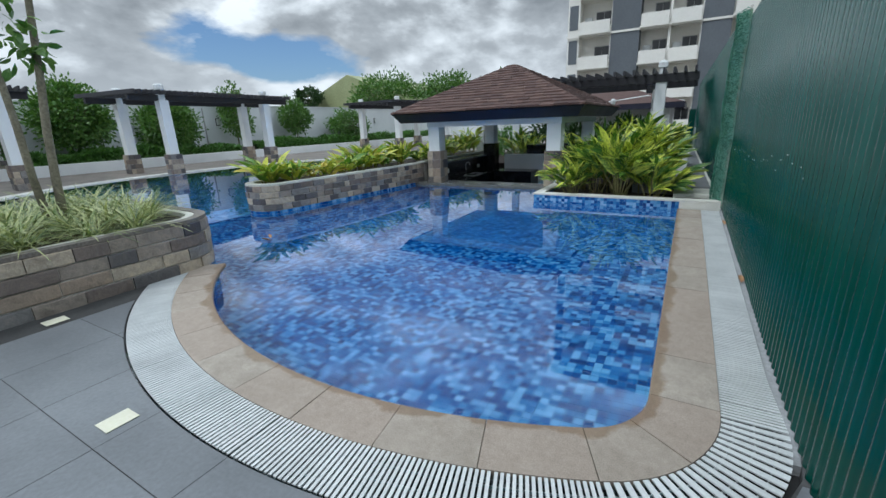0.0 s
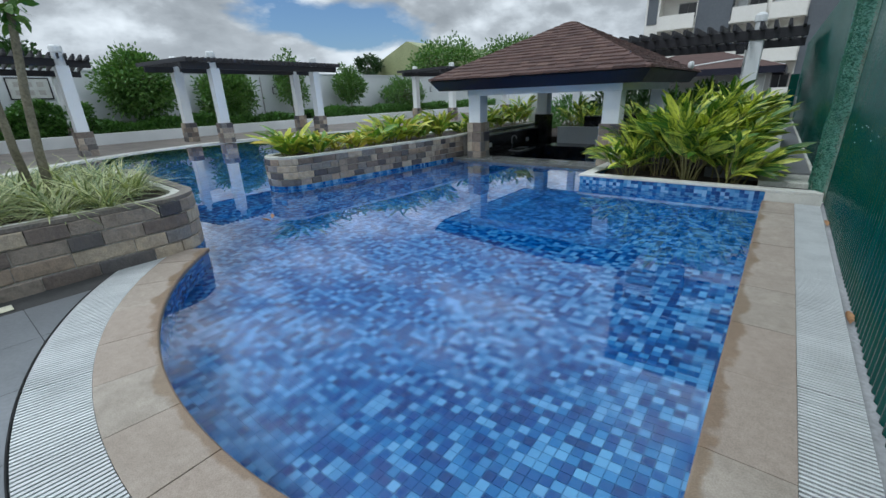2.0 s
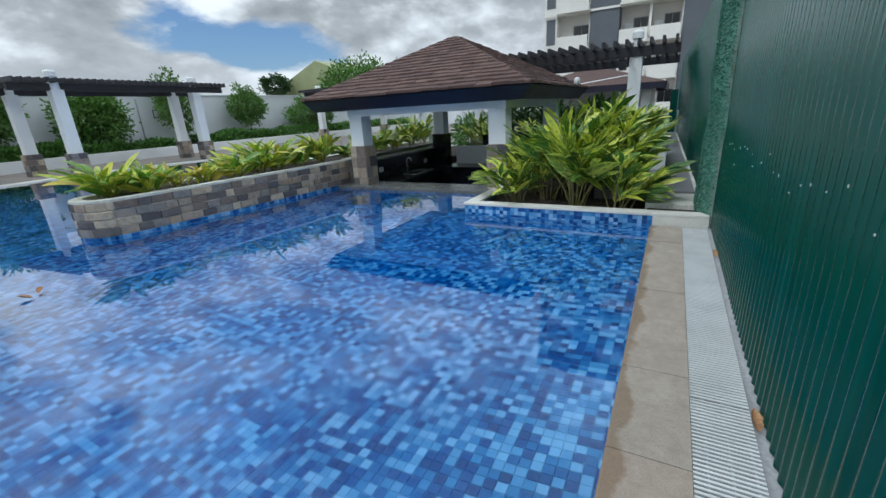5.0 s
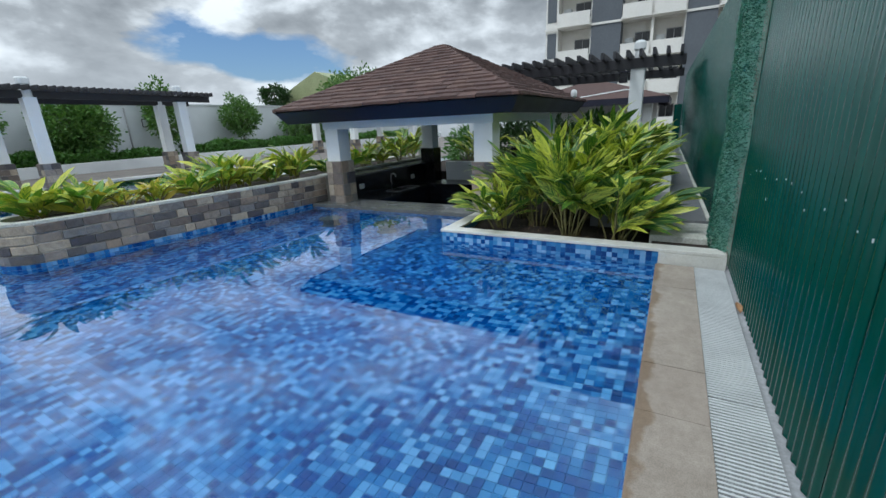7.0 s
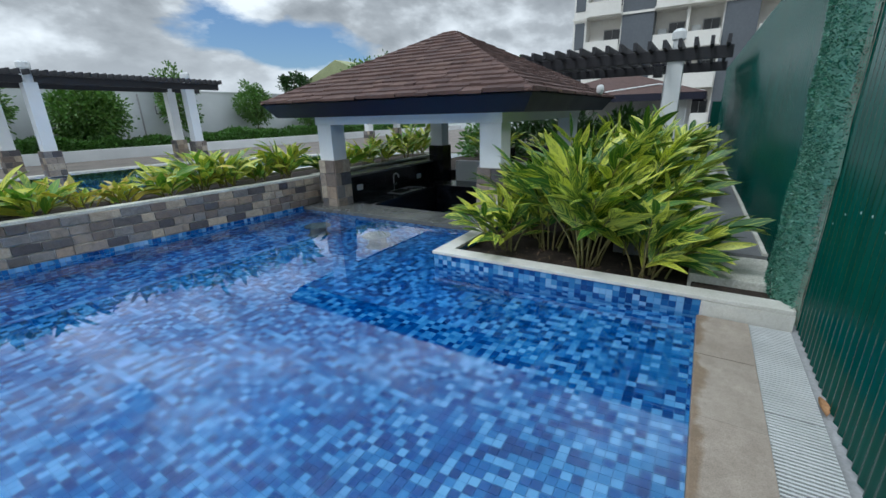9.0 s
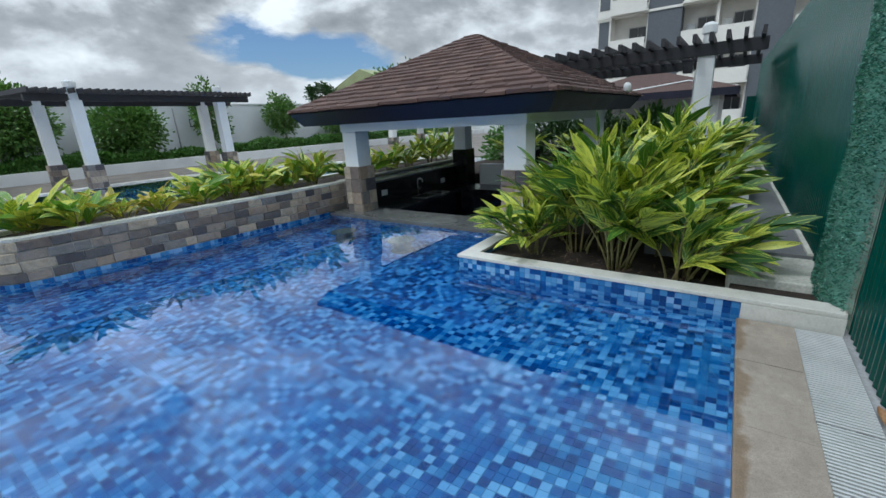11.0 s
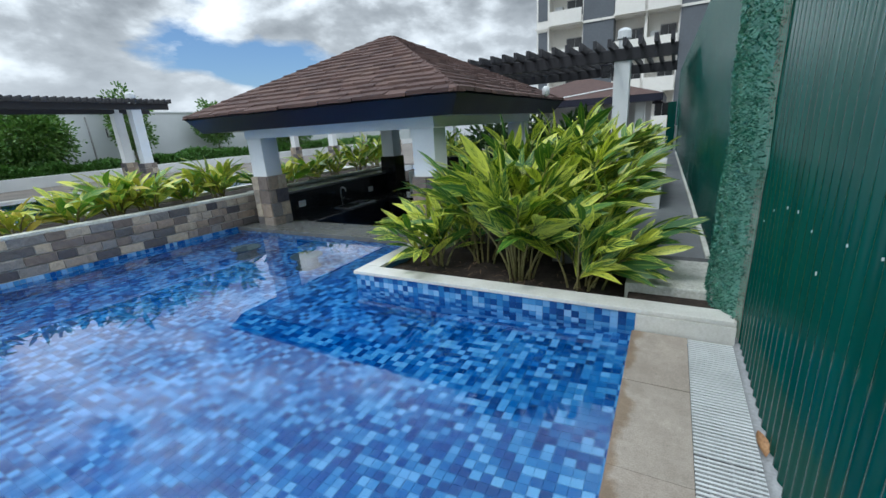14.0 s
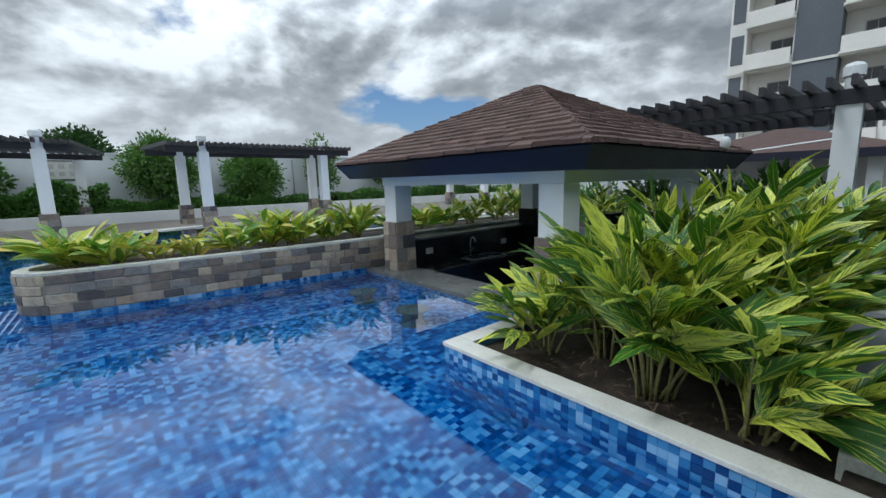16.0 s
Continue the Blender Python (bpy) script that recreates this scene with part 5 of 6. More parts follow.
setting("rear_garden_floor", boxed(-7.25, -2.36, 13.62, 19.5, -0.3, 0.05), soil, "dark planted ground behind the bar", "garden bed")
th = thing("sink", (-5.16, 10.85, 0.011), "steel sink bowl with drainer set in the worktop", "sink")
bm = bmesh.new()
box(bm, -0.20, 0.20, -0.42, 0.42, 0.0, 0.006, bevel=0.002)
part("rim_plate", bm, steel, th)
# no hollow: a flat near-black plate paints the shade inside the bowl
part("bowl", boxed(-0.14, 0.14, -0.34, 0.04, 0.0065, 0.009), channel_mat, th)
th = thing("tap", (-5.36, 10.75, 0.017), "tall chrome swan neck tap", "tap")
bm = bmesh.new()
tube(bm, [(0, 0, 0), (0, 0, 0.26), (0.02, 0, 0.31), (0.07, 0, 0.33), (0.12, 0, 0.30), (0.125, 0, 0.25)], 0.013, 9)
smooth(part("spout", bm, steel, th))
smooth(part("lever", tube(bmesh.new(), [(0, 0.0, 0.09), (0.0, 0.05, 0.11), (0.0, 0.09, 0.14)], 0.008, 7), steel, th))


def outlet(y, z):
    t_ = thing("socket", (-5.457, y, z), "white double wall socket on black granite", "socket", "wall sockets in the bar")
    part("plate", boxed(0, 0.012, -0.075, 0.075, -0.05, 0.05, bevel=0.004), plastic_white, t_)
    for dy in (-0.035, 0.035):
        part("outlet_face", boxed(0.0125, 0.016, dy - 0.022, dy + 0.022, -0.022, 0.022), cap_paint, t_)


outlet(9.88, 0.20)
outlet(11.75, 0.155)
for x in (-4.75, -3.68):
    th = thing("bar_stool", (x, 8.2, FLOOR_Z), "round stone stool standing in the water before the bar", "stool", "stools in the pool")
    part("pillar", lathe(bmesh.new(), [(0.15, 0.0), (0.12, 0.1), (0.12, 0.42)], 16), grey_counter, th)
    part("seat", lathe(bmesh.new(), [(0.17, 0.421), (0.185, 0.44), (0.185, 0.475), (0.17, 0.49)], 24), grey_counter, th)
for x, y in ((-4.15, 13.2), (-3.45, 13.9)):
    th = thing("square_pot", (x, y, 0.05 if y > 13.6 else -0.3), "black square planter pot behind the bar", "pot", "square pots behind the bar")
    part("body", boxed(-0.21, 0.21, -0.21, 0.21, 0, 0.62 if y > 13.6 else 0.97, bevel=0.01, taper=-0.03), granite, th)
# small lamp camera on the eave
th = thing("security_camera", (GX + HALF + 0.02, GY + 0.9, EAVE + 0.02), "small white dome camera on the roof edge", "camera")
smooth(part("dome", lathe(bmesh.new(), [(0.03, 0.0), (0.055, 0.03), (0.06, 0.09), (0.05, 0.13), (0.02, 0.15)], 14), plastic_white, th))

# ---- rear pergola and second pavilion ----
th = thing("pergola", (-2.5, 15.4, 0.15), "white post pergola with dark timber beams and rafters", "pergola")
inv = th.matrix_basis.inverted()
for x, y in ((-0.91, 13.6), (-1.22, 17.0), (-6.2, 13.6), (-6.2, 17.0)):
    c = new("post")
    c.empty_display_size = 0.1
    c.parent = th
    c.matrix_basis = inv @ Matrix.Translation((x, y, 0.15))
    part("shaft", boxed(-0.135, 0.135, -0.10, 0.10, 0.0, 2.2, bevel=0.008), white_paint, c)
    part("cap", lathe(bmesh.new(), [(0.085, 2.2), (0.085, 2.42), (0.115, 2.44), (0.115, 2.56), (0.085, 2.60), (0.02, 2.62)], 16), plastic_white, c)
for y in (13.78, 16.85):
    part("beam", boxed(-7.2, -0.05, y - 0.05 - 0.26, y + 0.05 - 0.26, 2.22, 2.42, bevel=0.006), dark_wood, th, at=inv)
raf = mesh_of("rafter", boxed(-0.028, 0.028, 0, 4.5, 0, 0.13), dark_wood)
for k in range(30):
    piece("rafter", raf, th, inv @ Matrix.Translation((-0.14 - k * 0.235, 13.0, 2.40)))
th = thing("lantern", (-1.17, 13.5, 1.96), "small black box lantern hung under the pergola beam", "lantern")
part("body", boxed(-0.075, 0.075, -0.075, 0.075, 0.0, 0.20, bevel=0.008, taper=-0.012), granite, th)
part("lid", boxed(-0.10, 0.10, -0.10, 0.10, 0.201, 0.225, bevel=0.006), fascia_mat, th)
smooth(part("hook", tube(bmesh.new(), [(0, 0, 0.225), (0, 0, 0.25), (0, 0, 0.27)], 0.01, 6), fascia_mat, th))
th = thing("pavilion", (-3.6, 25.0, 0), "second pavilion with brown shingle hip roof", "pavilion")
bm = bmesh.new()
lo = [bm.verts.new((x * 3.2, y * 3.2, 1.95)) for x, y in ((-1, -1), (1, -1), (1, 1), (-1, 1))]
top = bm.verts.new((0, 0, 2.95))
for k in range(4):
    bm.faces.new((lo[k], lo[(k + 1) % 4], top))
bm.faces.new(lo[::-1])
part("roof", bm, shingle_mat, th)
for k in range(4):
    part("fascia", boxed(-3.15, 3.15, -3.19, -3.12, 1.70, 1.945), fascia_mat, th, at=Matrix.Rotation(k * math.pi / 2, 4, "Z"))
    part("column", boxed(2.3, 2.62, -2.62, -2.3, 0, 1.9), white_paint, th, at=Matrix.Rotation(k * math.pi / 2, 4, "Z"))
part("rear_wall", boxed(-2.3, 2.3, 2.4, 2.5, 0, 1.9), wall_paint, th)
part("conduit", tube(bmesh.new(), [Vector((-0.6, -3.0, 2.02)), Vector((1.6, -2.2, 2.30)), Vector((3.1, -1.2, 2.03))], [0.025] * 3, 6), white_paint, th, "white plastic conduit")
setting("wall_terrace", boxed(-2.2, 0.2, 19.52, 19.7, 0.0, 0.9), white_paint, "low white wall at the end of the terrace", "wall")


# ---- plants ----
leaf_shapes = []
for k in range(6):
    bm = bmesh.new()
    add_leaf(bm, Matrix.Identity(4), 1.0, 0.175 + 0.025 * (k % 3), 0.16 + 0.15 * k, 0.24, 7)
    leaf_shapes.append(mesh_of("leaf", bm, ginger_leaf))
leaf_low = []
for k in range(5):
    bm = bmesh.new()
    add_leaf(bm, Matrix.Identity(4), 1.0, 0.22 + 0.03 * (k % 3), 0.2 + 0.16 * k, 0.25, 5)
    leaf_low.append(mesh_of("leaf", bm, ginger_low))
leaf_yel = []
for k in range(3):
    bm = bmesh.new()
    add_leaf(bm, Matrix.Identity(4), 1.0, 0.22, 0.4 + 0.2 * k, 0.25, 5)
    leaf_yel.append(mesh_of("leaf", bm, yellow_leaf))


def ginger(at, canes, height, spread, leaf_len, label, shapes, group, seed, per_cane=11, bias=(0, 0), bare=0.32, odd=None, odd_share=0.0):
    """A clump of arching canes with two ranks of long leaves."""
    rr = random.Random(seed)
    th_ = thing("ginger_plant", at, label, "plant", group)
    for c in range(canes):
        az = 2 * math.pi * (c + rr.uniform(-0.4, 0.4)) / canes
        lean = spread * rr.uniform(0.25, 1.0)
        h = height * rr.uniform(0.68, 1.06) * (1.08 - 0.35 * lean / max(spread, 1e-3))
        root = Vector((math.cos(az) * 0.13 * rr.random(), math.sin(az) * 0.13 * rr.random(), -0.03))
        out_ = Vector((math.cos(az) * lean + bias[0] * rr.uniform(0.4, 1), math.sin(az) * lean + bias[1] * rr.uniform(0.4, 1), 0))
        pts = []
        for k in range(9):
            u = k / 8
            pts.append(root + out_ * (0.35 * u + 0.65 * u * u) + Vector((0, 0, h * (u - 0.16 * u * u * u))))
        smooth(part("cane", tube(bmesh.new(), pts, [0.011 - 0.0008 * k for k in range(9)], 5), cane_mat, th_))
        side0 = Vector((-math.sin(az), math.cos(az), 0))
        twist = rr.uniform(-0.45, 0.45)
        for k in range(per_cane):
            u = bare + (1 - bare) * (k + rr.uniform(0, 0.6)) / per_cane
            u = min(u, 0.999)
            i = min(7, int(u * 8))
            p = pts[i].lerp(pts[i + 1], u * 8 - i)
            t_ = (pts[i + 1] - pts[i]).normalized()
            rank = 1 if k % 2 else -1
            sd = (Matrix.Rotation(twist + rr.uniform(-0.35, 0.35), 3, t_) @ side0) * rank
            ang = rr.uniform(0.58, 1.0) * (1.0 - 0.32 * u)
            d = t_ * math.cos(ang) + sd * math.sin(ang) + Vector((0, 0, rr.uniform(-0.05, 0.12)))
            if k == per_cane - 1:
                d = t_ + sd * 0.15
            nrm = sd.cross(t_) * rank
            if nrm.z < 0:
                nrm = -nrm
            m = aim(p, d, nrm + Vector((0, 0, 0.15)) + out_ * 0.25)
            m = m @ Matrix.Rotation(rr.uniform(-0.8, 0.8), 4, "Y")
            ln = leaf_len * rr.uniform(0.72, 1.12) * (0.75 + 0.35 * math.sin(math.pi * min(1, u * 0.95)))
            me = rr.choice(odd) if odd and rr.random() < odd_share else rr.choice(shapes)
            piece("leaf", me, th_, m @ Matrix.Diagonal((ln * rr.uniform(0.85, 1.1), ln, ln, 1)))
    return th_


BIG = "variegated ginger beside the pool"
lab = "tall variegated shell ginger with yellow streaked green leaves"
ginger((-1.05, 8.02, 0.05), 15, 1.08, 0.64, 0.43, lab, leaf_shapes, BIG, 3, 11, bias=(-0.05, 0.04), bare=0.46)
ginger((-1.86, 8.12, 0.05), 9, 0.70, 0.48, 0.37, lab, leaf_shapes, BIG, 4, 9, bias=(-0.12, -0.04), bare=0.36)
ginger((-1.50, 8.30, 0.05), 9, 1.00, 0.52, 0.41, lab, leaf_shapes, BIG, 14, 11, bare=0.40)
ginger((-0.52, 7.98, 0.05), 7, 0.80, 0.40, 0.40, "variegated shell ginger with canes arching over the step", leaf_shapes, BIG, 5, 12, bias=(0.10, 0.0), bare=0.48)
ginger((-0.52, 7.98, 0.05), 3, 0.58, 0.16, 0.37, "low variegated ginger shoots leaning over the stone step", leaf_shapes, BIG, 25, 13, bias=(0.30, 0.04), bare=0.36)
ginger((-1.20, 8.50, 0.05), 12, 1.34, 0.58, 0.42, lab, leaf_shapes, BIG, 6, 12)
ginger((-0.76, 8.62, 0.05), 11, 1.34, 0.50, 0.42, lab, leaf_shapes, BIG, 16, 12, bias=(0.16, 0))
ginger((-1.80, 8.72, 0.05), 11, 1.12, 0.52, 0.41, lab, leaf_shapes, BIG, 7, 12)
ginger((-0.62, 9.15, 0.05), 10, 1.38, 0.48, 0.42, lab, leaf_shapes, BIG, 26, 12, bias=(0.08, 0))
ginger((-1.45, 9.25, 0.05), 10, 1.36, 0.52, 0.42, lab, leaf_shapes, BIG, 27, 12)
ginger((-0.95, 9.5, 0.05), 12, 1.54, 0.55, 0.42, lab, leaf_shapes, BIG, 8, 12)
ginger((-0.66, 10.85, 0.48), 10, 0.98, 0.48, 0.37, "variegated ginger in the white planter", leaf_shapes, BIG, 18, 12)
ginger((-0.40, 11.3, 0.5), 8, 0.70, 0.40, 0.32, "young variegated ginger in the white planter", leaf_shapes, BIG, 9, 10)
ginger((-1.1, 11.6, 0.5), 8, 0.72, 0.38, 0.32, "young variegated ginger in the white planter", leaf_shapes, BIG, 10, 9)

LOW = "low ginger plants in the island planter"
low_at = [(-6.65, 5.40, 12, 0.40, 0.34, 0.0), (-6.45, 5.75, 10, 0.36, 0.3, 0.05), (-6.50, 6.22, 6, 0.34, 0.26, 0.75), (-6.42, 6.62, 6, 0.32, 0.26, 0.55), (-6.42, 7.12, 8, 0.36, 0.30, 0.05),
          (-6.45, 7.62, 11, 0.48, 0.34, 0.0), (-6.40, 8.00, 11, 0.50, 0.34, 0.0), (-6.50, 8.62, 9, 0.42, 0.32, 0.05), (-6.25, 8.98, 9, 0.56, 0.34, 0.0)]
for k, (x, y, n, h, ln, odd) in enumerate(low_at):
    name_ = "low bright green ginger in the island planter" if odd < 0.5 else "low ginger with yellowing leaves in the island planter"
    ginger((x, y, IS_TOP - 0.04), n, h * 1.2, 0.40, ln * 1.15, name_, leaf_low, LOW, 30 + k, 6, bare=0.15, odd=leaf_yel, odd_share=max(odd, 0.03))
for k, (x, y, h) in enumerate(((-6.3, 9.9, 0.40), (-6.35, 10.5, 0.42), (-6.3, 11.1, 0.62), (-6.3, 11.7, 0.66), (-6.2, 12.4, 0.85), (-6.3, 13.1, 0.95))):
    ginger((x, y, IS_TOP - 0.04), 9, h, 0.38, 0.34, "ginger plants behind the bar's back wall", leaf_low if k % 3 else leaf_shapes, LOW, 60 + k, 7, bare=0.2)
for k, (x, y, h) in enumerate(((-4.8, 14.4, 1.25), (-3.6, 14.8, 1.1), (-2.7, 14.2, 1.0), (-5.6, 15.5, 1.3))):
    ginger((x, y, 0.05), 10, h, 0.5, 0.40, "ginger clump in the garden behind the bar", leaf_shapes, "ginger behind the bar", 80 + k, 8)


def shrub(at, size, count, mat, label, leaf=0.12):
    th_ = thing("shrub", at, label, "shrub", "dark shrubs behind the bar")
    rows_ = []
    base = Vector(at)
    for _ in range(count):
        d = rand_dir(0.2)
        p = base + Vector((d.x * size[0], d.y * size[1], abs(d.z) * size[2])) * rng.uniform(0.5, 1.0)
        rows_.append((p, d + rand_dir() * 0.6, rand_dir(0.5), leaf * rng.uniform(0.7, 1.4), leaf * 0.4))
    leaf_mass("foliage", rows_, mat, th_)
    bm_ = bmesh.new()
    for k in range(5):
        a = k * 1.3
        tube(bm_, [(0, 0, -0.05), (math.cos(a) * size[0] * 0.3, math.sin(a) * size[1] * 0.3, size[2] * 0.4), (math.cos(a) * size[0] * 0.6, math.sin(a) * size[1] * 0.6, size[2] * 0.75)], [0.02, 0.014, 0.006], 5)
    part("stems", bm_, bark, th_)


shrub((-3.3, 16.2, 0.05), (1.0, 0.8, 1.35), 1600, dark_leaf, "dark green leafy shrub behind the bar", 0.2)
shrub((-1.9, 15.6, 0.15), (0.9, 0.8, 1.3), 1400, dark_leaf, "dark green leafy shrub behind the bar", 0.2)
shrub((-4.9, 17.6, 0.05), (1.2, 0.8, 1.5), 1600, dark_leaf, "dark green leafy shrub behind the bar", 0.2)
shrub((-6.6, 17.4, 0.05), (1.0, 0.8, 1.2), 1300, hedge_leaf, "green shrub behind the island planter", 0.16)

# striped grass in the left planter
for gx in range(7):
    for gy in range(12):
        x = -4.72 - gx * 0.34 + rng.uniform(-0.08, 0.08)
        y = 3.0 - gy * 0.36 + rng.uniform(-0.08, 0.08)
        if y > 2.86 - max(0, (x + 5.1)) * 0.8:
            continue
        th = thing("grass_tuft", (x, y, PLH - 0.035), "arching tuft of pale striped ornamental grass", "grass", "striped grass in the stone planter")
        bm = bmesh.new()
        for b in range(72):
            az = rng.uniform(0, 2 * math.pi)
            d = Vector((math.cos(az), math.sin(az), rng.uniform(0.5, 1.8))).normalized()
            add_leaf(bm, aim(Vector((rng.uniform(-0.05, 0.05), rng.uniform(-0.05, 0.05), 0)), d), rng.uniform(0.34, 0.60), rng.uniform(0.011, 0.018), rng.uniform(0.5, 1.3), 0.3, 5)
        tagged(part("foliage", bm, grass_leaf, th), "", "", "", "stuff")
# young tree with leaning trunks
TX, TYY = -5.7, 2.08
th = thing("tree", (TX, TYY, PLH - 0.04), "young tree with two thin leaning trunks in the planter", "tree")
bm = bmesh.new()
tube(bm, [(0.0, 0.02, -0.05), (0.01, 0.05, 0.5), (0.0, 0.10, 1.0), (0.0, 0.17, 1.5), (-0.02, 0.26, 2.2), (-0.05, 0.36, 3.0)], [0.042, 0.039, 0.036, 0.033, 0.029, 0.02], 9)
smooth(part("trunk", bm, bark, th))
bm = bmesh.new()
tube(bm, [(-0.03, -0.08, -0.05), (-0.03, -0.11, 0.5), (-0.02, -0.11, 1.0), (0.0, -0.13, 1.6), (0.02, -0.2, 2.6)], [0.038, 0.035, 0.032, 0.028, 0.018], 9)
smooth(part("trunk", bm, bark, th))
rows = []
for c in ((0.0, 0.04, 1.62), (0.02, 0.20, 1.75), (0.0, 0.05, 1.95), (0.05, 0.5, 2.5), (-0.1, -0.3, 2.4), (-0.2, 0.3, 2.8), (-0.1, 0.1, 2.3), (0.1, -0.2, 2.1)):
    for _ in range(24):
        q = rand_dir()
        rows.append((Vector((TX, TYY, PLH)) + Vector(c) + q * rng.uniform(0.04, 0.20), q + Vector((0, 0, -0.2)), rand_dir(0.5), rng.uniform(0.10, 0.17), rng.uniform(0.06, 0.09)))
leaf_mass("crown", rows, tree_leaf, th)

# fallen leaves along the fence and on the water
for x, y, z, r in ((fence_x(4.4) - 0.028, 4.40, -0.010, 4), (fence_x(6.7) - 0.024, 6.62, -0.010, 8), (-4.72, 3.80, WATER - 0.004, 130), (-4.80, 3.86, WATER - 0.004, 60)):
    bm = bmesh.new()
    add_leaf(bm, pose(0, 0, 0.006, 0, 0, 0), 0.11, 0.045, -0.5, 0.9, 5)
    ob = link_mesh("fallen_leaf", bm, dry_leaf)
    ob.matrix_basis = pose(x, y, z + 0.008, 0, 8, r)
    tagged(ob, "curled dry brown fallen leaf", "leaf", "fallen leaves")

# ---- paving pieces ----
coping = thing("coping", (0, 0, 0), "tan washed stone coping around the pool's edge", "coping", "", "structure")
joints = [0.0] + [EDGE_Y1 - y for y in (6.96, 6.345, 5.74, 5.30, 4.69, 4.08, 3.52, 2.92) if EDGE_Y1 - y < LEN1 - 0.15]
joints.append(LEN1 - 0.02)
for k in range(1, 3):
    joints.append(LEN1 + LEN2 * k / 2.0)
s = LEN1 + LEN2
while s < EDGE_LEN - 0.5:
    s += 0.44
    joints.append(s)
joints.append(EDGE_LEN)
for a, b in zip(joints, joints[1:]):
    bm = edge_band(bmesh.new(), a + 0.002, b - 0.002, -0.012, 0.292, -0.07, 0.0 + rng.uniform(-0.0015, 0.0015), 6 if a > LEN1 - 0.1 else 1, 0.008, "edge")
    part("coping_stone", bm, coping_mat, coping)
bm = edge_band(bmesh.new(), 0.0, EDGE_LEN, 0.004, 0.29, -0.62, -0.072, 90)
part("bed", bm, grout, coping)
run = ([], [])
for k in range(24):
    s0_, s1_ = LEN1 + LEN2 + 0.6 + k * 0.148, LEN1 + LEN2 + 0.6 + (k + 1) * 0.148
    if s1_ > EDGE_LEN:
        break
    p_, q_ = edge_at(s0_), edge_at(s1_)
    d_ = (q_ - p_).normalized()
    tile_wall((p_.x, p_.y), (q_.x, q_.y), -0.073, 10, (d_.y, -d_.x), "wall_tiles", coping, into=run)
tile_field("wall_tiles", *run, coping)

grate = thing("drain_grate", (0, 0, 0), "white plastic overflow drain grating along the coping", "drain grate", "", "structure")
bm = edge_band(bmesh.new(), 0.0, EDGE_LEN, 0.2935, 0.585, -0.20, -0.06, 90)
part("channel", bm, channel_mat, grate)


def grate_width(s_):
    """The grating is narrower beside the fence."""
    return 0.225 if s_ < LEN1 - 0.4 else min(0.28, 0.225 + (s_ - LEN1 + 0.4) * 0.06)


slat_v, slat_f = [], []
slat_mesh = {}
s, made = 0.012, 0
while s < EDGE_LEN - 0.01:
    w0, w1, wide = 0.2945, 0.2945 + grate_width(s), 0.0058 if s < LEN1 else 0.0066
    pts = []
    for z in (-0.009, -0.002):
        pts += [edge_at(s - wide, w0, z), edge_at(s - wide, w1, z), edge_at(s + wide, w1, z), edge_at(s + wide, w0, z)]
    fcs = [(4, 5, 6, 7), (0, 4, 7, 3), (1, 2, 6, 5), (0, 1, 5, 4), (3, 7, 6, 2)]
    if LEN1 - 2.2 < s < LEN1 + 4.6 and made < 300:
        me = bpy.data.meshes.new("slat")
        me.from_pydata(pts, [], fcs)
        me.materials.append(plastic_white)
        piece("slat", me, grate, Matrix.Identity(4))
        made += 1
    else:
        b0 = len(slat_v)
        slat_v += pts
        slat_f += [tuple(b0 + i for i in f) for f in fcs]
    s += 0.0225
    if int(s / 0.99) != int((s - 0.0225) / 0.99):
        s += 0.004
ob = quads_object("slat_field", slat_v, slat_f, plastic_white)
ob.parent = grate
tagged(ob, "white plastic grate slats", "", "", "stuff")
for d in (0.345, 0.425, 0.500):
    bm = edge_band(bmesh.new(), 0.01, EDGE_LEN - 0.01, d, d + 0.005, -0.040, -0.022, 90)
    part("rib", bm, plastic_white, grate)

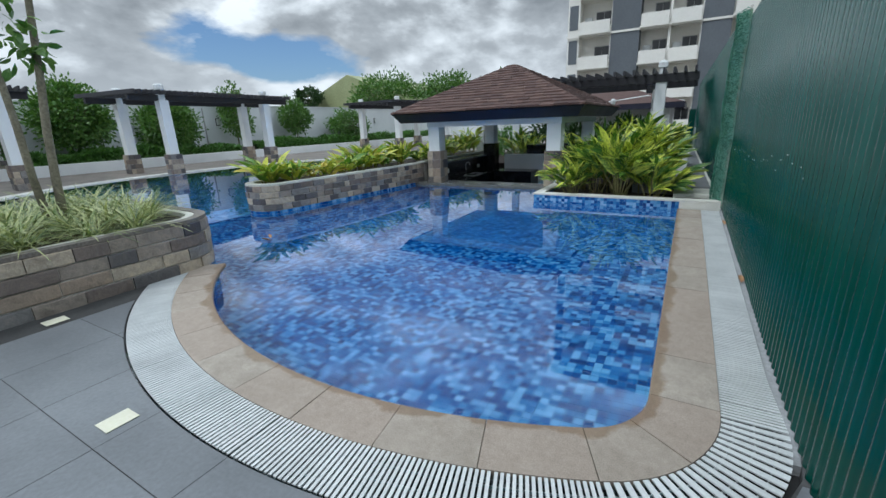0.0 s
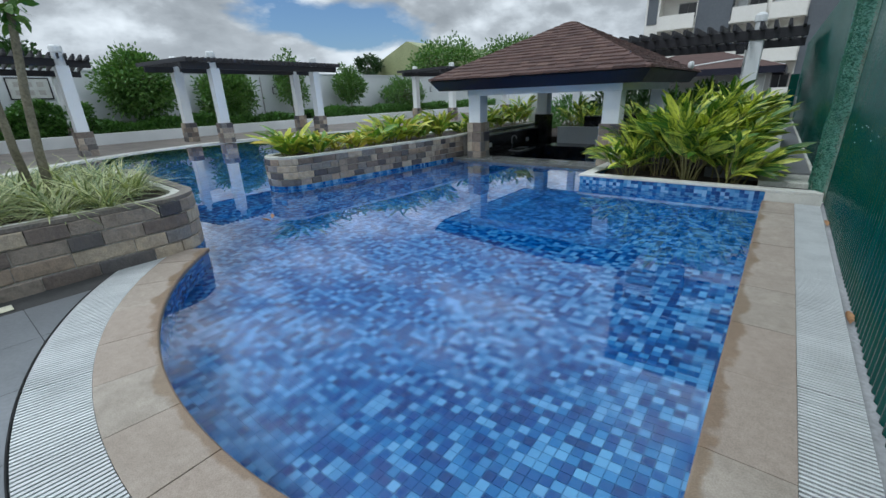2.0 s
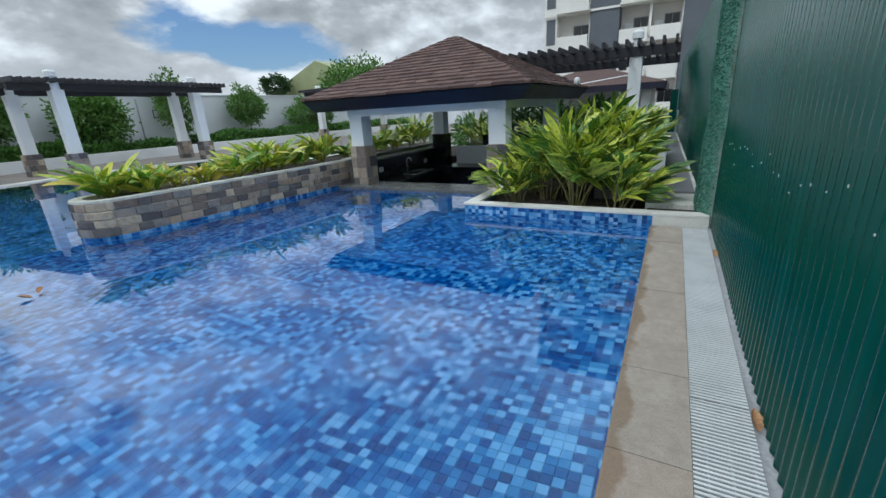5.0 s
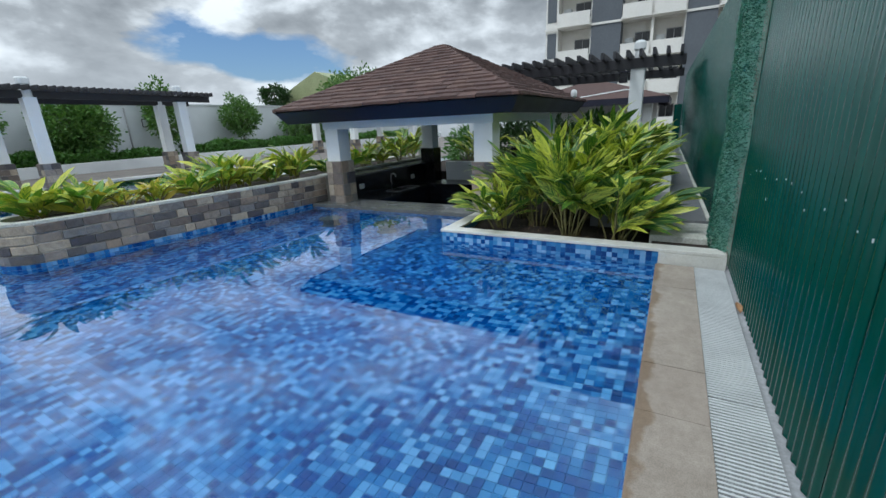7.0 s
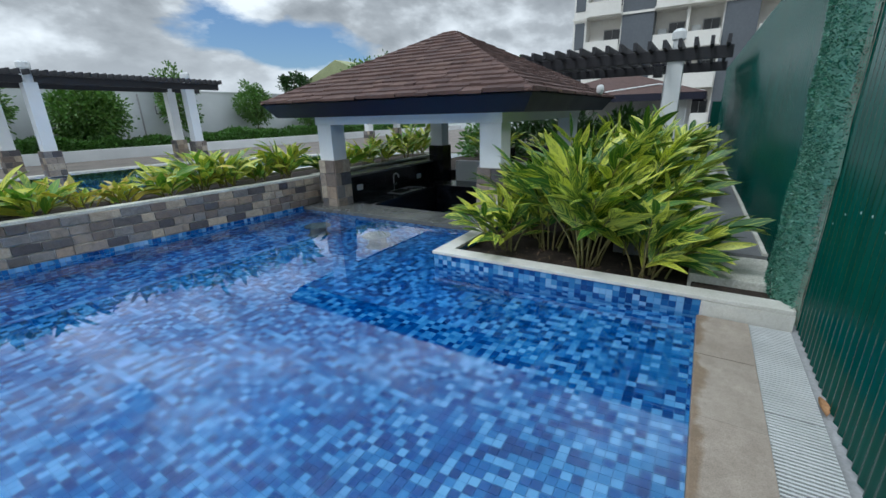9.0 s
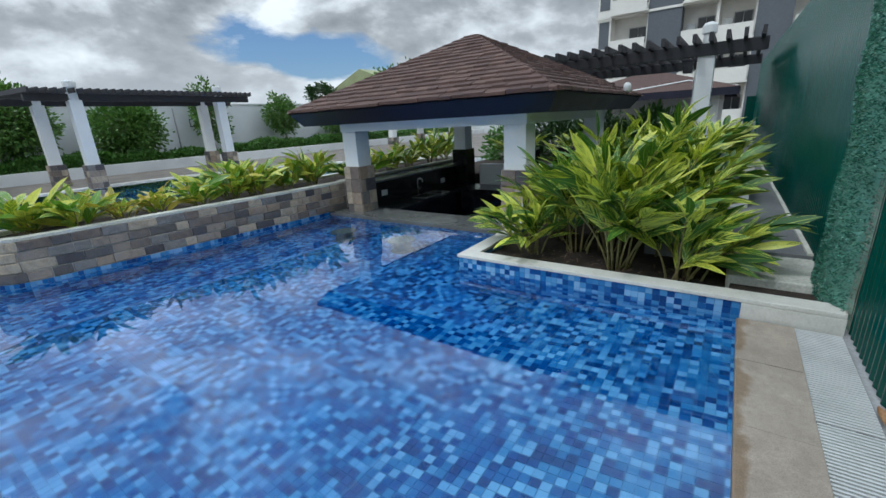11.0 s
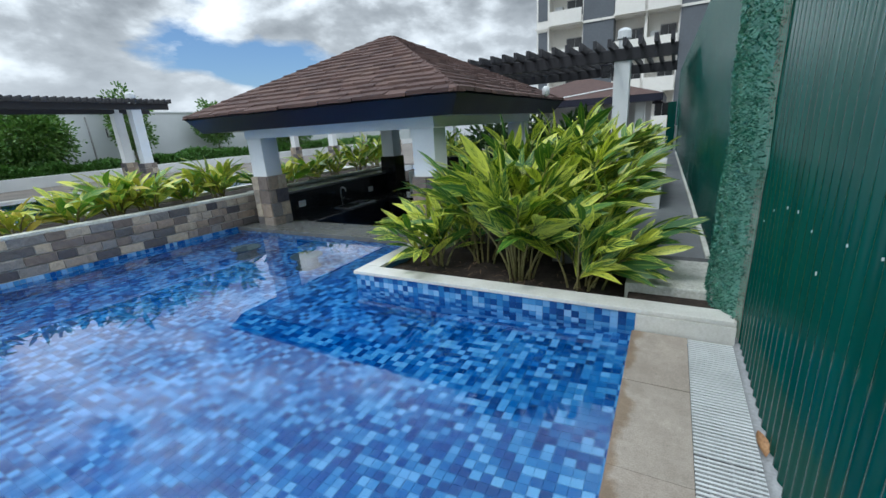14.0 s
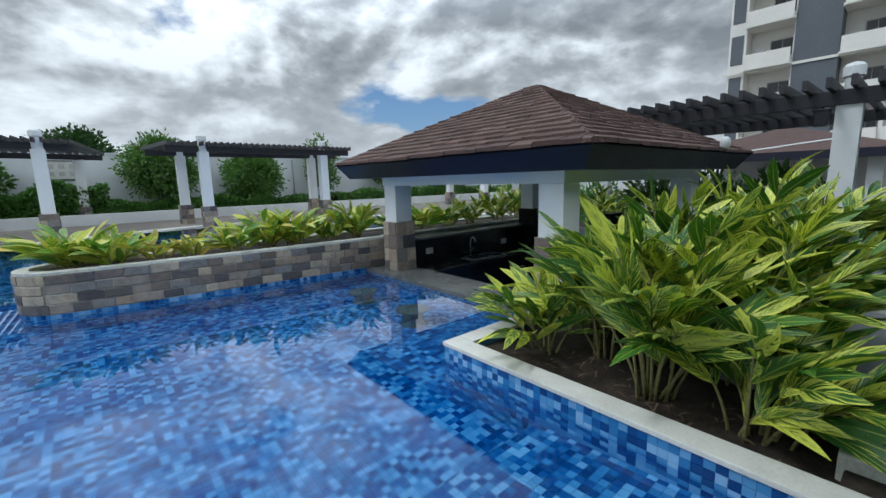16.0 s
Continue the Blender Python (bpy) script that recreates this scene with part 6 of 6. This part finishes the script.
# deck tiles, 600 mm, with cream marker tiles set in
bm = boxed(-0.298, 0.298, -0.298, 0.298, -0.05, 0.0)
deck_mesh = mesh_of("deck_tile", bm, deck_tile)


def deck_clear(x, y):
    """True where a whole tile fits outside the grate."""
    for dx in (-0.3, 0.3):
        for dy in (-0.3, 0.3):
            if inside_pool(x + dx, y + dy, 0.59) or y + dy > 2.4 and x + dx > -4.3:
                return False
    return True


def cut_tile(cx, cy):
    """A tile trimmed along the grate's outer edge."""
    n = 14
    bm_ = bmesh.new()
    made_ = False
    for i in range(n):
        x0_, x1_ = cx - 0.298 + 0.596 * i / n, cx - 0.298 + 0.596 * (i + 1) / n
        hs = []
        for xx in (x0_, x1_):
            lim_ = cy + 0.298
            r_ = ARC_R + 0.588
            if xx < FIL_X:
                lim_ = min(lim_, ARC_Y - math.sqrt(max(0.0, r_ * r_ - (xx - ARC_X) ** 2)))
            else:
                rf = FILLET + 0.588
                q_ = rf * rf - (xx - FIL_X) ** 2
                lim_ = min(lim_, FIL_Y - math.sqrt(q_)) if q_ > 0 else lim_
            hs.append(lim_)
        if min(hs) <= cy - 0.297:
            continue
        v_ = [bm_.verts.new(p_) for p_ in ((x0_, cy - 0.298, 0), (x1_, cy - 0.298, 0), (x1_, hs[1], 0), (x0_, hs[0], 0))]
        bm_.faces.new(v_)
        made_ = True
    if not made_:
        bm_.free()
        return None
    bmesh.ops.remove_doubles(bm_, verts=bm_.verts, dist=0.0005)
    return bm_


for i in range(12):
    for j in range(10):
        cx, cy = -6.58 + 0.31 + i * 0.6 + 0.07, 0.93 - 0.3 + 0.6 * 2 - j * 0.6
        if cx - 0.3 < -4.42 or cx > 0.75:
            continue
        if deck_clear(cx, cy):
            piece("deck_tile", deck_mesh, deck, Matrix.Translation((cx, cy, 0)))
        else:
            bm = cut_tile(cx, cy)
            if bm:
                part("deck_tile", bm, deck_tile, deck)
for x, y in ((-2.42, 1.08), (-4.22, 1.42), (-0.9, -0.6)):
    part("marker_tile", boxed(x - 0.06, x + 0.06, y - 0.072, y + 0.072, 0.001, 0.005), marker_mat, deck, "small cream marker tile")
